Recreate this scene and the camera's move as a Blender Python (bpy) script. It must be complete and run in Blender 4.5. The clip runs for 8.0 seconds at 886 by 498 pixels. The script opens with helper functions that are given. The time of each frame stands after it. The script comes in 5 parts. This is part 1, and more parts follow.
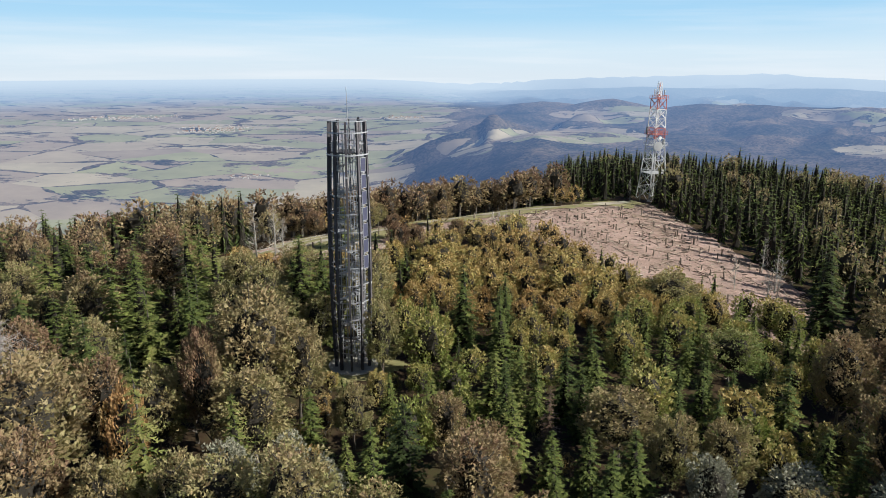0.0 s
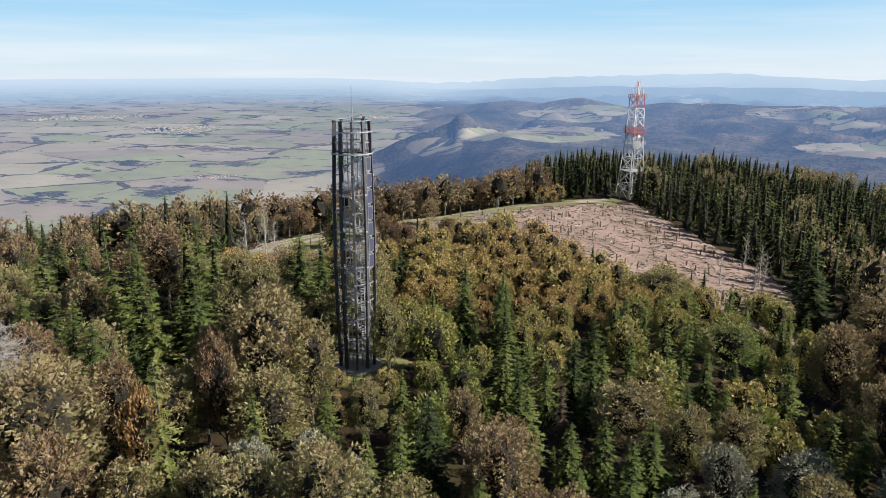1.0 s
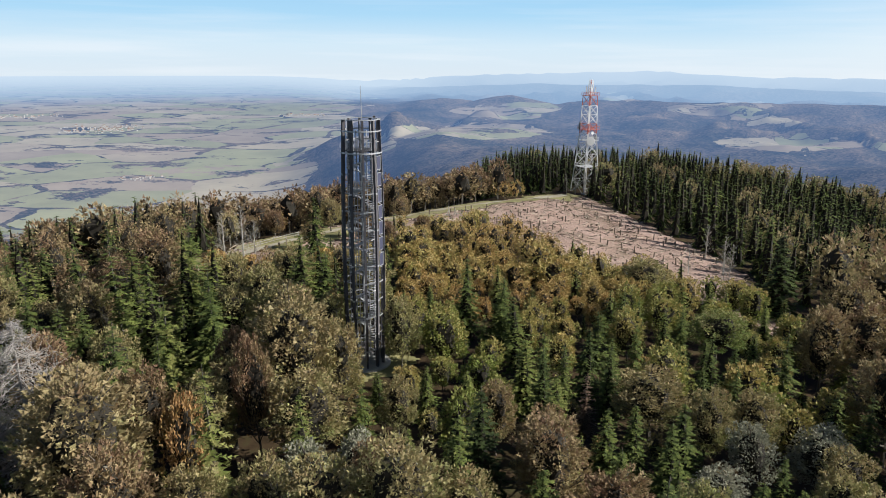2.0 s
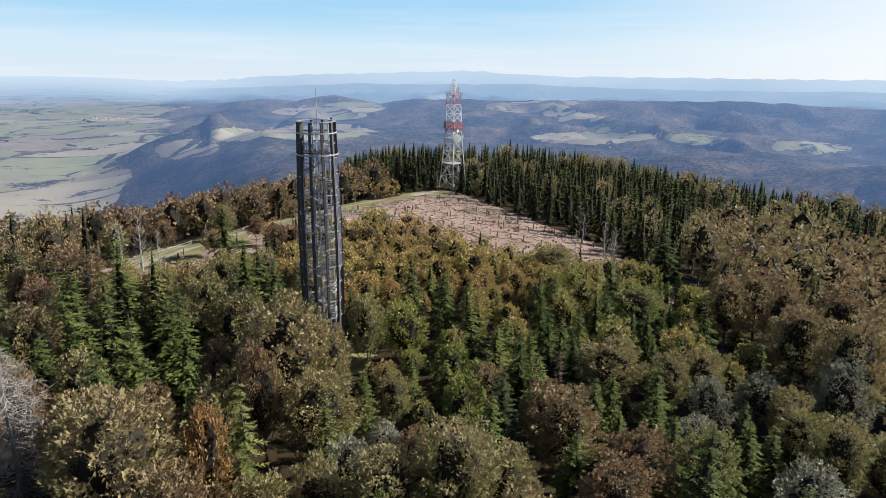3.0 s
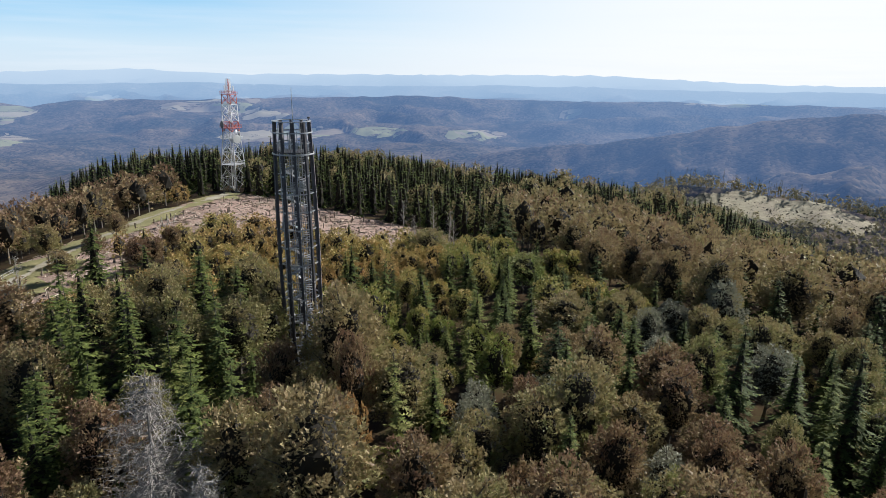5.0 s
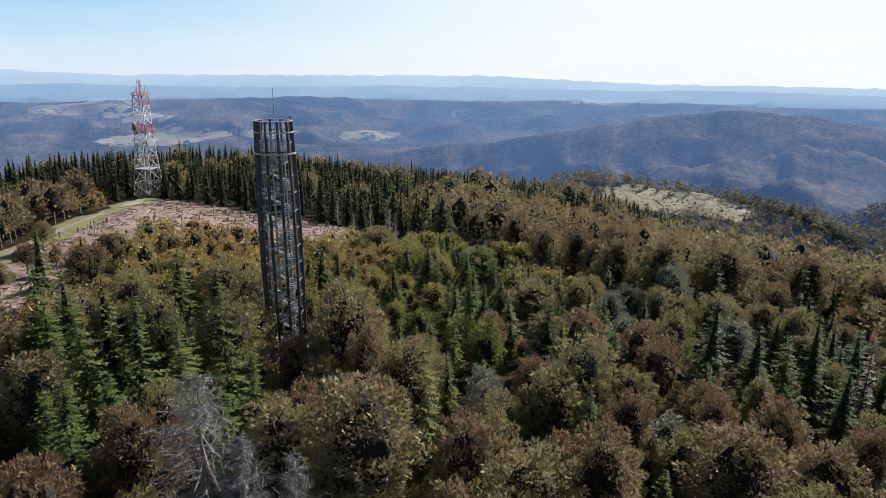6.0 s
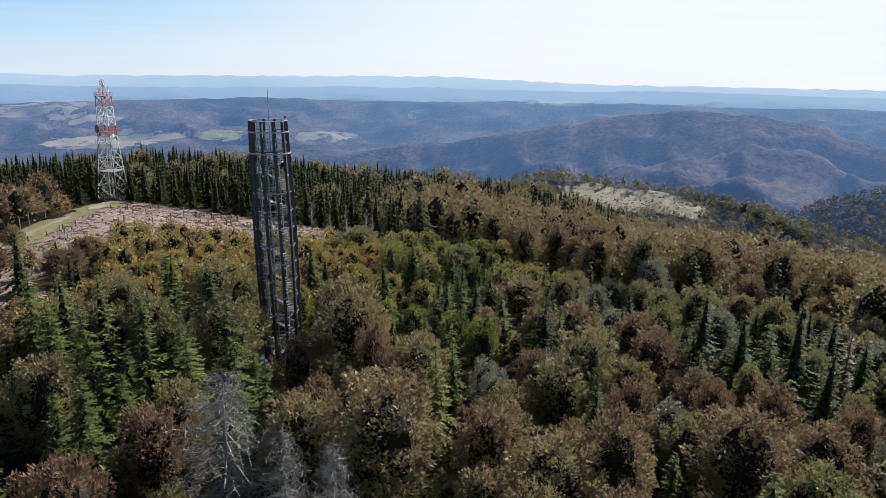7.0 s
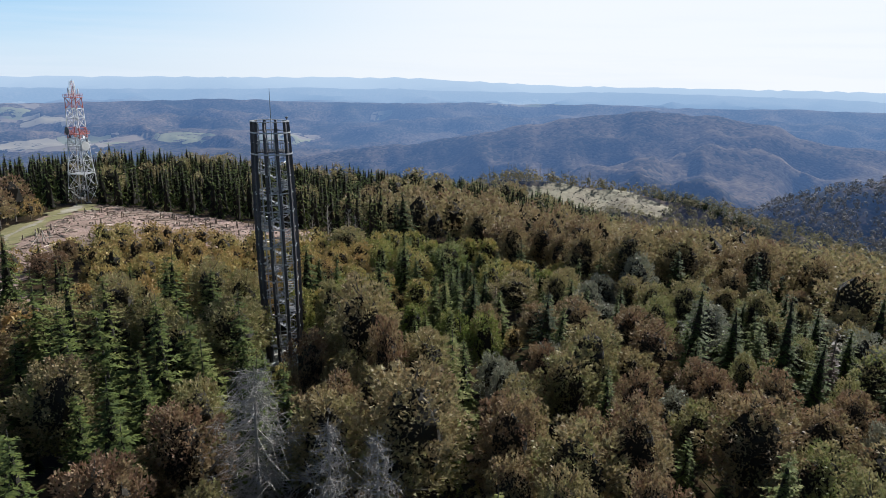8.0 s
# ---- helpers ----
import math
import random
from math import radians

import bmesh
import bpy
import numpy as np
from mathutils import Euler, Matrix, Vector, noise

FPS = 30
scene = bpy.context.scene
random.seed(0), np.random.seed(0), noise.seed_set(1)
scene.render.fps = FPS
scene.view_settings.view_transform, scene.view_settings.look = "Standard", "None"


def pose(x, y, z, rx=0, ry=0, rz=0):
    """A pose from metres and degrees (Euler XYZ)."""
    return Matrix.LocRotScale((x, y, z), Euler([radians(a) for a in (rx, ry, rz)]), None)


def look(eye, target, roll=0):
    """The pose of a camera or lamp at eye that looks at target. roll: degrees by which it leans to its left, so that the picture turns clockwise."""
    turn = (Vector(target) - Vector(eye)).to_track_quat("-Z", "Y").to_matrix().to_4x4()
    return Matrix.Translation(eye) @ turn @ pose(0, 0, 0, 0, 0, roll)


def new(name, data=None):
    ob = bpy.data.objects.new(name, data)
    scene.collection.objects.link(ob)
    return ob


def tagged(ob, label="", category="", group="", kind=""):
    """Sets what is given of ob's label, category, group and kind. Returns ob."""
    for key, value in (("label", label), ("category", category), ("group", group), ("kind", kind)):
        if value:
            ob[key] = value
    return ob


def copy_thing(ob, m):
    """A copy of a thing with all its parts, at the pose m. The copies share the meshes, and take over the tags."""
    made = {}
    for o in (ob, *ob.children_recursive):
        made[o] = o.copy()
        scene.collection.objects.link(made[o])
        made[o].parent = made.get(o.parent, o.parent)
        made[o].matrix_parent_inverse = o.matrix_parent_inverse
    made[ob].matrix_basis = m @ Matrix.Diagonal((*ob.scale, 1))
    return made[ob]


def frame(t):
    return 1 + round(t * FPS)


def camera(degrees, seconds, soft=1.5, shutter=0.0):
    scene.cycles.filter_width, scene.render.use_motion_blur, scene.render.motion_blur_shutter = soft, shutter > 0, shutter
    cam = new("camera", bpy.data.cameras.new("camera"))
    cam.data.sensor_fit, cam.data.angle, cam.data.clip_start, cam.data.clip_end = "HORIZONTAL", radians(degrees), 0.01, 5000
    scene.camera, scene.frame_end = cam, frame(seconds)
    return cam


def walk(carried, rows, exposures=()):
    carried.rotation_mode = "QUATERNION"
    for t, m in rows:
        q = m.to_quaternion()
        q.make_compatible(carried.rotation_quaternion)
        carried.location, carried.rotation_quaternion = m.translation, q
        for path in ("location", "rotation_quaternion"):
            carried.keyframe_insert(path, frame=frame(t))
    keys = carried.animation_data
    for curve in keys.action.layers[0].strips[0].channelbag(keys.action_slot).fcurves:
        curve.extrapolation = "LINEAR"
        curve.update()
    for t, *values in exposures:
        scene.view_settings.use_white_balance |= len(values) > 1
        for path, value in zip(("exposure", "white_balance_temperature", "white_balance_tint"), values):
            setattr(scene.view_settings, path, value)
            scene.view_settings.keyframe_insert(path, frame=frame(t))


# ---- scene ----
cam = camera(64.8, 8.0, soft=0.6)
PATH = [
    (0, (0.319, 2.809, 37.492), (0.313, 4.739, 36.969), 0.2),
    (0.5, (-1.775, 2.477, 37.537), (-1.74, 4.407, 37.013), 0.22),
    (1, (-4.072, 2.206, 37.535), (-3.991, 4.134, 37.01), 0.3),
    (1.2, (-5.549, 2.106, 37.543), (-5.437, 4.033, 37.019), 0.33),
    (2.3, (-17.798, 1.795, 37.745), (-17.416, 3.685, 37.213), 0.55),
    (2.5, (-20.918, 1.875, 37.751), (-20.44, 3.744, 37.222), 0.6),
    (3, (-30.06, 2.76, 37.888), (-29.32, 4.542, 37.362), 0.68),
    (3.5, (-39.248, 4.693, 37.995), (-38.278, 6.361, 37.47), 0.72),
    (4, (-48.203, 7.74, 38.051), (-47.06, 9.295, 37.526), 0.76),
    (4.5, (-56.875, 11.866, 37.992), (-55.568, 13.287, 37.469), 0.8),
    (4.7, (-59.866, 13.544, 37.954), (-58.504, 14.912, 37.431), 0.8),
    (5.8, (-72.318, 22.15, 37.739), (-70.711, 23.221, 37.22), 0.86),
    (6, (-73.449, 23.06, 37.708), (-71.823, 24.103, 37.19), 0.88),
    (6.5, (-75.299, 24.722, 37.608), (-73.641, 25.714, 37.092), 0.92),
    (7, (-77.167, 26.409, 37.563), (-75.478, 27.348, 37.049), 0.97),
    (7.5, (-78.994, 28.153, 37.496), (-77.278, 29.044, 36.985), 1.02),
    (8, (-80.769, 29.99, 37.466), (-79.03, 30.837, 36.957), 1.05),
]
walk(cam, [(t, look(eye, target, roll)) for t, eye, target, roll in PATH], [(0.0, 0.61, 6300, 9), (3.5, 0.62, 6250, 9), (8.0, 0.52, 5950, 9)])

# ---- light ----
SUN_AZ, SUN_EL = 101.0, 30.0          # degrees clockwise from +y, degrees up
sky_world = bpy.data.worlds.new("sky")
scene.world = sky_world
sky_world.use_nodes = True


def build_sky():
    nt = sky_world.node_tree
    nt.nodes.clear()
    out = nt.nodes.new("ShaderNodeOutputWorld")
    bg = nt.nodes.new("ShaderNodeBackground")
    bg.inputs["Strength"].default_value = 0.03
    sky = nt.nodes.new("ShaderNodeTexSky")
    sky.sky_type = "NISHITA"
    sky.sun_disc = False
    sky.sun_elevation = radians(SUN_EL)
    sky.sun_rotation = radians(SUN_AZ)
    sky.altitude = 300
    sky.air_density = 1.0
    sky.dust_density = 0.35
    sky.ozone_density = 2.0
    # thin streaks of cirrus, mostly low down
    co = nt.nodes.new("ShaderNodeTexCoord")
    mp = nt.nodes.new("ShaderNodeMapping")
    mp.inputs["Scale"].default_value = (1.3, 1.3, 26.0)
    no = nt.nodes.new("ShaderNodeTexNoise")
    no.inputs["Scale"].default_value = 2.2
    no.inputs["Detail"].default_value = 6
    no.inputs["Roughness"].default_value = 0.55
    rp = nt.nodes.new("ShaderNodeMapRange")
    rp.inputs["From Min"].default_value = 0.47
    rp.inputs["From Max"].default_value = 0.72
    rp.inputs["To Max"].default_value = 0.5
    sep = nt.nodes.new("ShaderNodeSeparateXYZ")
    low = nt.nodes.new("ShaderNodeMapRange")
    low.inputs["From Min"].default_value = 0.09
    low.inputs["From Max"].default_value = 0.0
    low.inputs["To Min"].default_value = 0.15
    low.inputs["To Max"].default_value = 1.0
    mul = nt.nodes.new("ShaderNodeMath")
    mul.operation = "MULTIPLY"
    mix = nt.nodes.new("ShaderNodeMix")
    mix.data_type = "RGBA"
    mix.inputs["B"].default_value = (5.4, 6.3, 7.0, 1)
    lk = nt.links.new
    lk(co.outputs["Generated"], mp.inputs["Vector"])
    lk(mp.outputs["Vector"], no.inputs["Vector"])
    lk(no.outputs["Fac"], rp.inputs["Value"])
    lk(co.outputs["Generated"], sep.inputs["Vector"])
    lk(sep.outputs["Z"], low.inputs["Value"])
    lk(rp.outputs["Result"], mul.inputs[0])
    lk(low.outputs["Result"], mul.inputs[1])
    veil = nt.nodes.new("ShaderNodeMapRange")      # pale haze along the horizon
    veil.interpolation_type = "SMOOTHSTEP"
    veil.inputs["From Min"].default_value = 0.125
    veil.inputs["From Max"].default_value = 0.09
    veil.inputs["To Max"].default_value = 0.95
    lk(sep.outputs["Z"], veil.inputs["Value"])
    both = nt.nodes.new("ShaderNodeMath")
    both.operation = "MAXIMUM"
    lk(mul.outputs["Value"], both.inputs[0])
    lk(veil.outputs["Result"], both.inputs[1])
    lk(both.outputs["Value"], mix.inputs["Factor"])
    # white at the horizon, light blue above it, whiter towards the sun
    tone = nt.nodes.new("ShaderNodeValToRGB")
    stops = [(0.0, (0.78, 0.87, 0.94)), (0.16, (0.72, 0.87, 0.97)), (0.34, (0.46, 0.74, 0.96)), (0.55, (0.36, 0.66, 0.94))]
    while len(tone.color_ramp.elements) < len(stops):
        tone.color_ramp.elements.new(0.5)
    for el, (at, c) in zip(tone.color_ramp.elements, stops):
        el.position, el.color = at, (*c, 1)
    height = nt.nodes.new("ShaderNodeMapRange")
    height.inputs["From Min"].default_value = -0.02
    height.inputs["From Max"].default_value = 0.2
    lk(sep.outputs["Z"], height.inputs["Value"])
    lk(height.outputs["Result"], tone.inputs["Fac"])
    dot = nt.nodes.new("ShaderNodeVectorMath")
    dot.operation = "DOT_PRODUCT"
    lk(co.outputs["Generated"], dot.inputs[0])
    dot.inputs[1].default_value = (math.sin(radians(SUN_AZ)), math.cos(radians(SUN_AZ)), 0.0)
    glow = nt.nodes.new("ShaderNodeMapRange")
    glow.interpolation_type = "SMOOTHSTEP"
    glow.inputs["From Min"].default_value = 0.25
    glow.inputs["From Max"].default_value = 0.9
    lk(dot.outputs["Value"], glow.inputs["Value"])
    warm = nt.nodes.new("ShaderNodeMix")
    warm.data_type = "RGBA"
    warm.inputs["B"].default_value = (1.06, 1.05, 1.03, 1)
    lk(glow.outputs["Result"], warm.inputs["Factor"])
    lk(tone.outputs["Color"], warm.inputs["A"])
    lift = nt.nodes.new("ShaderNodeVectorMath")
    lift.operation = "SCALE"
    lift.inputs["Scale"].default_value = 21.5
    lk(warm.outputs["Result"], lift.inputs[0])
    lk(lift.outputs["Vector"], mix.inputs["B"])
    lk(sky.outputs["Color"], mix.inputs["A"])
    cloud = nt.nodes.new("ShaderNodeMix")
    cloud.data_type = "RGBA"
    cloud.inputs["B"].default_value = (19.6, 20.3, 21.0, 1)
    lk(mul.outputs["Value"], cloud.inputs["Factor"])
    lk(mix.outputs["Result"], cloud.inputs["A"])
    lk(cloud.outputs["Result"], bg.inputs["Color"])
    lk(bg.outputs["Background"], out.inputs["Surface"])


build_sky()
sun = new("sun", bpy.data.lights.new("sun", "SUN"))
sun.data.energy = 5.0
sun.data.angle = radians(0.53)
sun.data.color = (1.0, 0.94, 0.85)
_a, _e = radians(SUN_AZ), radians(SUN_EL)
SUN_DIR = Vector((math.sin(_a) * math.cos(_e), math.cos(_a) * math.cos(_e), math.sin(_e)))
sun.matrix_world = look(SUN_DIR * 300, (0, 0, 0))


# ---- small tools ----
def hash2(i, j, seed):
    v = np.sin(i * 127.1 + j * 311.7 + seed * 74.7) * 43758.5453
    return v - np.floor(v)


def vnoise(x, y, seed=0):
    """Value noise, 0 to 1."""
    x, y = np.asarray(x, float), np.asarray(y, float)
    i, j = np.floor(x), np.floor(y)
    u, v = x - i, y - j
    u, v = u * u * (3 - 2 * u), v * v * (3 - 2 * v)
    a, b = hash2(i, j, seed), hash2(i + 1, j, seed)
    c, d = hash2(i, j + 1, seed), hash2(i + 1, j + 1, seed)
    return a + (b - a) * u + (c - a) * v + (a - b - c + d) * u * v


def fbm(x, y, octaves=4, seed=0):
    """Summed noise about zero, within about -1 to 1."""
    s, amp, tot = 0.0, 1.0, 0.0
    for k in range(octaves):
        s = s + amp * (2 * vnoise(x * 2 ** k + 17 * k, y * 2 ** k - 9 * k, seed + k) - 1)
        tot += amp
        amp *= 0.5
    return s / tot


def softplus(v, w):
    return w * np.logaddexp(0, np.asarray(v, float) / w)


def smooth(v, a, b):
    t = np.clip((np.asarray(v, float) - a) / (b - a), 0, 1)
    return t * t * (3 - 2 * t)


def mesh_of(name, verts, faces, mats=(), smooth_faces=False):
    me = bpy.data.meshes.new(name)
    me.from_pydata(verts, [], faces)
    for m in mats:
        me.materials.append(m)
    if smooth_faces:
        me.polygons.foreach_set("use_smooth", np.ones(len(me.polygons), bool))
    me.update()
    return me


def loose_mesh(name, pieces, mat, core=None, tint=None):
    """A mesh of loose faces; pieces has the shape n x corners x 3. core: faces of the near-black lump inside. tint: one
    for each piece.
    """
    q = np.asarray(pieces, np.float32)
    outer = len(q)
    if core is not None:
        q = np.concatenate([q, np.asarray(core, np.float32)])
    n, k = q.shape[:2]
    me = bpy.data.meshes.new(name)
    me.vertices.add(k * n)
    me.vertices.foreach_set("co", q.reshape(-1))
    me.loops.add(k * n)
    me.loops.foreach_set("vertex_index", np.arange(k * n, dtype=np.int32))
    me.polygons.add(n)
    me.polygons.foreach_set("loop_start", np.arange(0, k * n, k, dtype=np.int32))
    me.polygons.foreach_set("loop_total", np.full(n, k, np.int32))
    me.materials.append(mat)
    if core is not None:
        me.materials.append(SHADE_CORE)
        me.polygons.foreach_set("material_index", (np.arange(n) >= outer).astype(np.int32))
    me.update(calc_edges=True)
    if tint is not None:
        at = me.attributes.new("leaf_tint", "FLOAT", "POINT")
        at.data.foreach_set("value", np.concatenate([np.repeat(np.asarray(tint, np.float32), k), np.zeros((n - outer) * k, np.float32)]))
    return me


def part(name, bm, material, parent, label=""):
    """One mesh under a thing or a part."""
    me = bpy.data.meshes.new(name)
    bm.to_mesh(me)
    bm.free()
    me.materials.append(material)
    ob = new(name, me)
    ob.parent = parent
    if label:
        tagged(ob, label)
    return ob


def bm_box(bm, cx, cy, cz, sx, sy, sz, m=None, bevel=0.0):
    r = bmesh.ops.create_cube(bm, size=1.0)
    vs = r["verts"]
    bmesh.ops.scale(bm, vec=(sx, sy, sz), verts=vs)
    if bevel:
        es = list({e for v in vs for e in v.link_edges})
        g = bmesh.ops.bevel(bm, geom=es, offset=bevel, segments=1, affect="EDGES")
        vs = list({v for f in g["faces"] for v in f.verts} | {v for v in vs if v.is_valid})
    bmesh.ops.translate(bm, vec=(cx, cy, cz), verts=vs)
    if m is not None:
        bmesh.ops.transform(bm, matrix=m, verts=vs)
    return vs


def bm_bar(bm, a, b, w, d=None, sides=4, w2=None, up=(0, 0, 1)):
    """A straight bar from a to b, w wide (and d deep), w2 wide at its far end."""
    a, b = Vector(a), Vector(b)
    z = (b - a).normalized()
    up = Vector(up)
    if abs(z.dot(up)) > 0.98:
        up = Vector((1, 0, 0)) if abs(z.x) < 0.9 else Vector((0, 1, 0))
    x = up.cross(z).normalized()
    y = z.cross(x)
    d = w if d is None else d
    k = 1.0 if w2 is None else w2 / w
    off = math.pi / 4 if sides == 4 else 0
    f = math.sqrt(2) if sides == 4 else 1.0
    ring = []
    for p, s in ((a, 1.0), (b, k)):
        ring.append([bm.verts.new(p + x * (math.cos(off + 2 * math.pi * i / sides) * w / 2 * f * s)
                                  + y * (math.sin(off + 2 * math.pi * i / sides) * d / 2 * f * s)) for i in range(sides)])
    for i in range(sides):
        j = (i + 1) % sides
        bm.faces.new((ring[0][i], ring[0][j], ring[1][j], ring[1][i]))
    bm.faces.new(ring[0][::-1])
    bm.faces.new(ring[1])


def bm_tube(bm, pts, radii, sides=6):
    """A bent tube through points, with a radius at each."""
    rings = []
    for i, p in enumerate(pts):
        a, b = Vector(pts[max(i - 1, 0)]), Vector(pts[min(i + 1, len(pts) - 1)])
        z = (b - a).normalized()
        up = Vector((0, 0, 1)) if abs(z.z) < 0.9 else Vector((1, 0, 0))
        x = up.cross(z).normalized()
        y = z.cross(x)
        rings.append([bm.verts.new(Vector(p) + (x * math.cos(2 * math.pi * k / sides) + y * math.sin(2 * math.pi * k / sides)) * radii[i]) for k in range(sides)])
    for r0, r1 in zip(rings, rings[1:]):
        for k in range(sides):
            j = (k + 1) % sides
            bm.faces.new((r0[k], r0[j], r1[j], r1[k]))
    bm.faces.new(rings[-1])
    bm.faces.new(rings[0][::-1])


# ---- materials ----
def material(name):
    m = bpy.data.materials.new(name)
    m.use_nodes = True
    nt = m.node_tree
    return m, nt, nt.nodes["Principled BSDF"], nt.nodes["Material Output"]


def ramp(nt, stops, interp="LINEAR"):
    r = nt.nodes.new("ShaderNodeValToRGB")
    cr = r.color_ramp
    cr.interpolation = interp
    while len(cr.elements) < len(stops):
        cr.elements.new(0.5)
    for e, (p, c) in zip(cr.elements, stops):
        e.position = p
        e.color = (*c, 1)
    return r


def nmath(nt, op, a, b=None, c=None):
    n = nt.nodes.new("ShaderNodeMath")
    n.operation = op
    for i, v in enumerate((a, b, c)):
        if v is None:
            continue
        if isinstance(v, (int, float)):
            n.inputs[i].default_value = v
        else:
            nt.links.new(v, n.inputs[i])
    return n.outputs[0]


def nnoise(nt, scale, detail=4, rough=0.55, vec=None, dims="3D"):
    n = nt.nodes.new("ShaderNodeTexNoise")
    n.noise_dimensions = dims
    n.inputs["Scale"].default_value = scale
    n.inputs["Detail"].default_value = detail
    n.inputs["Roughness"].default_value = rough
    if vec is not None:
        nt.links.new(vec, n.inputs["Vector"])
    return n.outputs["Fac"]


def place(nt):
    g = nt.nodes.new("ShaderNodeNewGeometry")
    return g.outputs["Position"]


def surface(name, stops, scale, rough=0.8, metal=0.0, detail=6, bump=0.3, bump_scale=None, bump_dist=0.02, coord="OBJECT"):
    """A surface with two scales of variation and fine relief."""
    m, nt, bs, out = material(name)
    tc = nt.nodes.new("ShaderNodeTexCoord")
    vec = tc.outputs["Object"] if coord == "OBJECT" else place(nt)
    big = nnoise(nt, scale, detail, 0.6, vec)
    fine = nnoise(nt, scale * 9, 3, 0.6, vec)
    oi = nt.nodes.new("ShaderNodeObjectInfo")
    v = nmath(nt, "ADD", nmath(nt, "MULTIPLY", big, 0.7), nmath(nt, "MULTIPLY", fine, 0.3))
    v = nmath(nt, "ADD", v, nmath(nt, "MULTIPLY", nmath(nt, "SUBTRACT", oi.outputs["Random"], 0.5), 0.18))
    r = ramp(nt, stops)
    nt.links.new(v, r.inputs["Fac"])
    nt.links.new(r.outputs["Color"], bs.inputs["Base Color"])
    bs.inputs["Roughness"].default_value = rough
    bs.inputs["Metallic"].default_value = metal
    if bump:
        b = nt.nodes.new("ShaderNodeBump")
        b.inputs["Strength"].default_value = bump
        b.inputs["Distance"].default_value = bump_dist
        nt.links.new(nnoise(nt, bump_scale or scale * 6, 4, 0.6, vec), b.inputs["Height"])
        nt.links.new(b.outputs["Normal"], bs.inputs["Normal"])
    return m


def foliage(name, stops, spread=0.16, shine=0.55, through_leaf=0.18, gaps=0.42, gloss=0.16):
    """Leaves: the tint of the tree runs along the ramp, each leaf strays from it; gaps part the leaves of a shoot."""
    m, nt, bs, out = material(name)
    oc = nt.nodes.new("ShaderNodeObjectInfo")
    own = nt.nodes.new("ShaderNodeSeparateColor")
    nt.links.new(oc.outputs["Color"], own.inputs["Color"])
    ag = nt.nodes.new("ShaderNodeAttribute")
    ag.attribute_type = "GEOMETRY"
    ag.attribute_name = "leaf_tint"
    geo = nt.nodes.new("ShaderNodeNewGeometry")
    isl = geo.outputs["Random Per Island"]
    t = nmath(nt, "ADD", own.outputs["Red"], ag.outputs["Fac"])
    t = nmath(nt, "ADD", t, nmath(nt, "MULTIPLY", nmath(nt, "SUBTRACT", isl, 0.5), spread))
    t = nmath(nt, "ADD", t, nmath(nt, "MULTIPLY", nmath(nt, "SUBTRACT", nnoise(nt, 0.55, 2, 0.5, geo.outputs["Position"]), 0.5), 0.35))
    r = ramp(nt, stops)
    nt.links.new(t, r.inputs["Fac"])
    hsv = nt.nodes.new("ShaderNodeHueSaturation")
    nt.links.new(r.outputs["Color"], hsv.inputs["Color"])
    shade = nmath(nt, "ADD", 0.86, nmath(nt, "MULTIPLY", nmath(nt, "FRACT", nmath(nt, "MULTIPLY", isl, 7.31)), 0.28))
    fleck = nnoise(nt, 3.2, 4, 0.8, geo.outputs["Position"])      # single leaves on a shoot
    shade = nmath(nt, "MULTIPLY", shade, nmath(nt, "ADD", 0.4, nmath(nt, "MULTIPLY", nnoise(nt, 11.0, 1, 0.5, geo.outputs["Position"]), 1.3)))
    nt.links.new(shade, hsv.inputs["Value"])
    nt.links.new(hsv.outputs["Color"], bs.inputs["Base Color"])
    bs.inputs["Roughness"].default_value = shine
    bs.inputs["Specular IOR Level"].default_value = gloss
    tr = nt.nodes.new("ShaderNodeBsdfTranslucent")
    nt.links.new(hsv.outputs["Color"], tr.inputs["Color"])
    mx = nt.nodes.new("ShaderNodeMixShader")
    mx.inputs["Fac"].default_value = through_leaf
    nt.links.new(bs.outputs["BSDF"], mx.inputs[1])
    nt.links.new(tr.outputs["BSDF"], mx.inputs[2])
    gap = nt.nodes.new("ShaderNodeBsdfTransparent")
    cut = nt.nodes.new("ShaderNodeMixShader")
    nt.links.new(nmath(nt, "GREATER_THAN", fleck, gaps), cut.inputs["Fac"])
    nt.links.new(gap.outputs["BSDF"], cut.inputs[1])
    nt.links.new(mx.outputs["Shader"], cut.inputs[2])
    nt.links.new(cut.outputs["Shader"], out.inputs["Surface"])
    return m


BROADLEAF = foliage("broadleaf_autumn", [(0.0, (0.215, 0.135, 0.085)), (0.2, (0.30, 0.225, 0.125)), (0.45, (0.33, 0.275, 0.14)),
                                         (0.7, (0.275, 0.27, 0.115)), (0.9, (0.22, 0.255, 0.085)), (1.0, (0.18, 0.24, 0.07))], through_leaf=0.3)
YELLOW = foliage("yellow_thicket_leaves", [(0.0, (0.36, 0.22, 0.10)), (0.3, (0.44, 0.31, 0.13)), (0.6, (0.40, 0.345, 0.13)), (0.8, (0.25, 0.27, 0.08)), (1.0, (0.17, 0.22, 0.05))], through_leaf=0.25, gaps=0.33)
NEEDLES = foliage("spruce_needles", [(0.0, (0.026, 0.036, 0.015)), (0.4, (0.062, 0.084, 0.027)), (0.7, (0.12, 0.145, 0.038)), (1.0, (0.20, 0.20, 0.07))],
                  spread=0.2, shine=0.75, through_leaf=0.10, gaps=0.42, gloss=0.08)
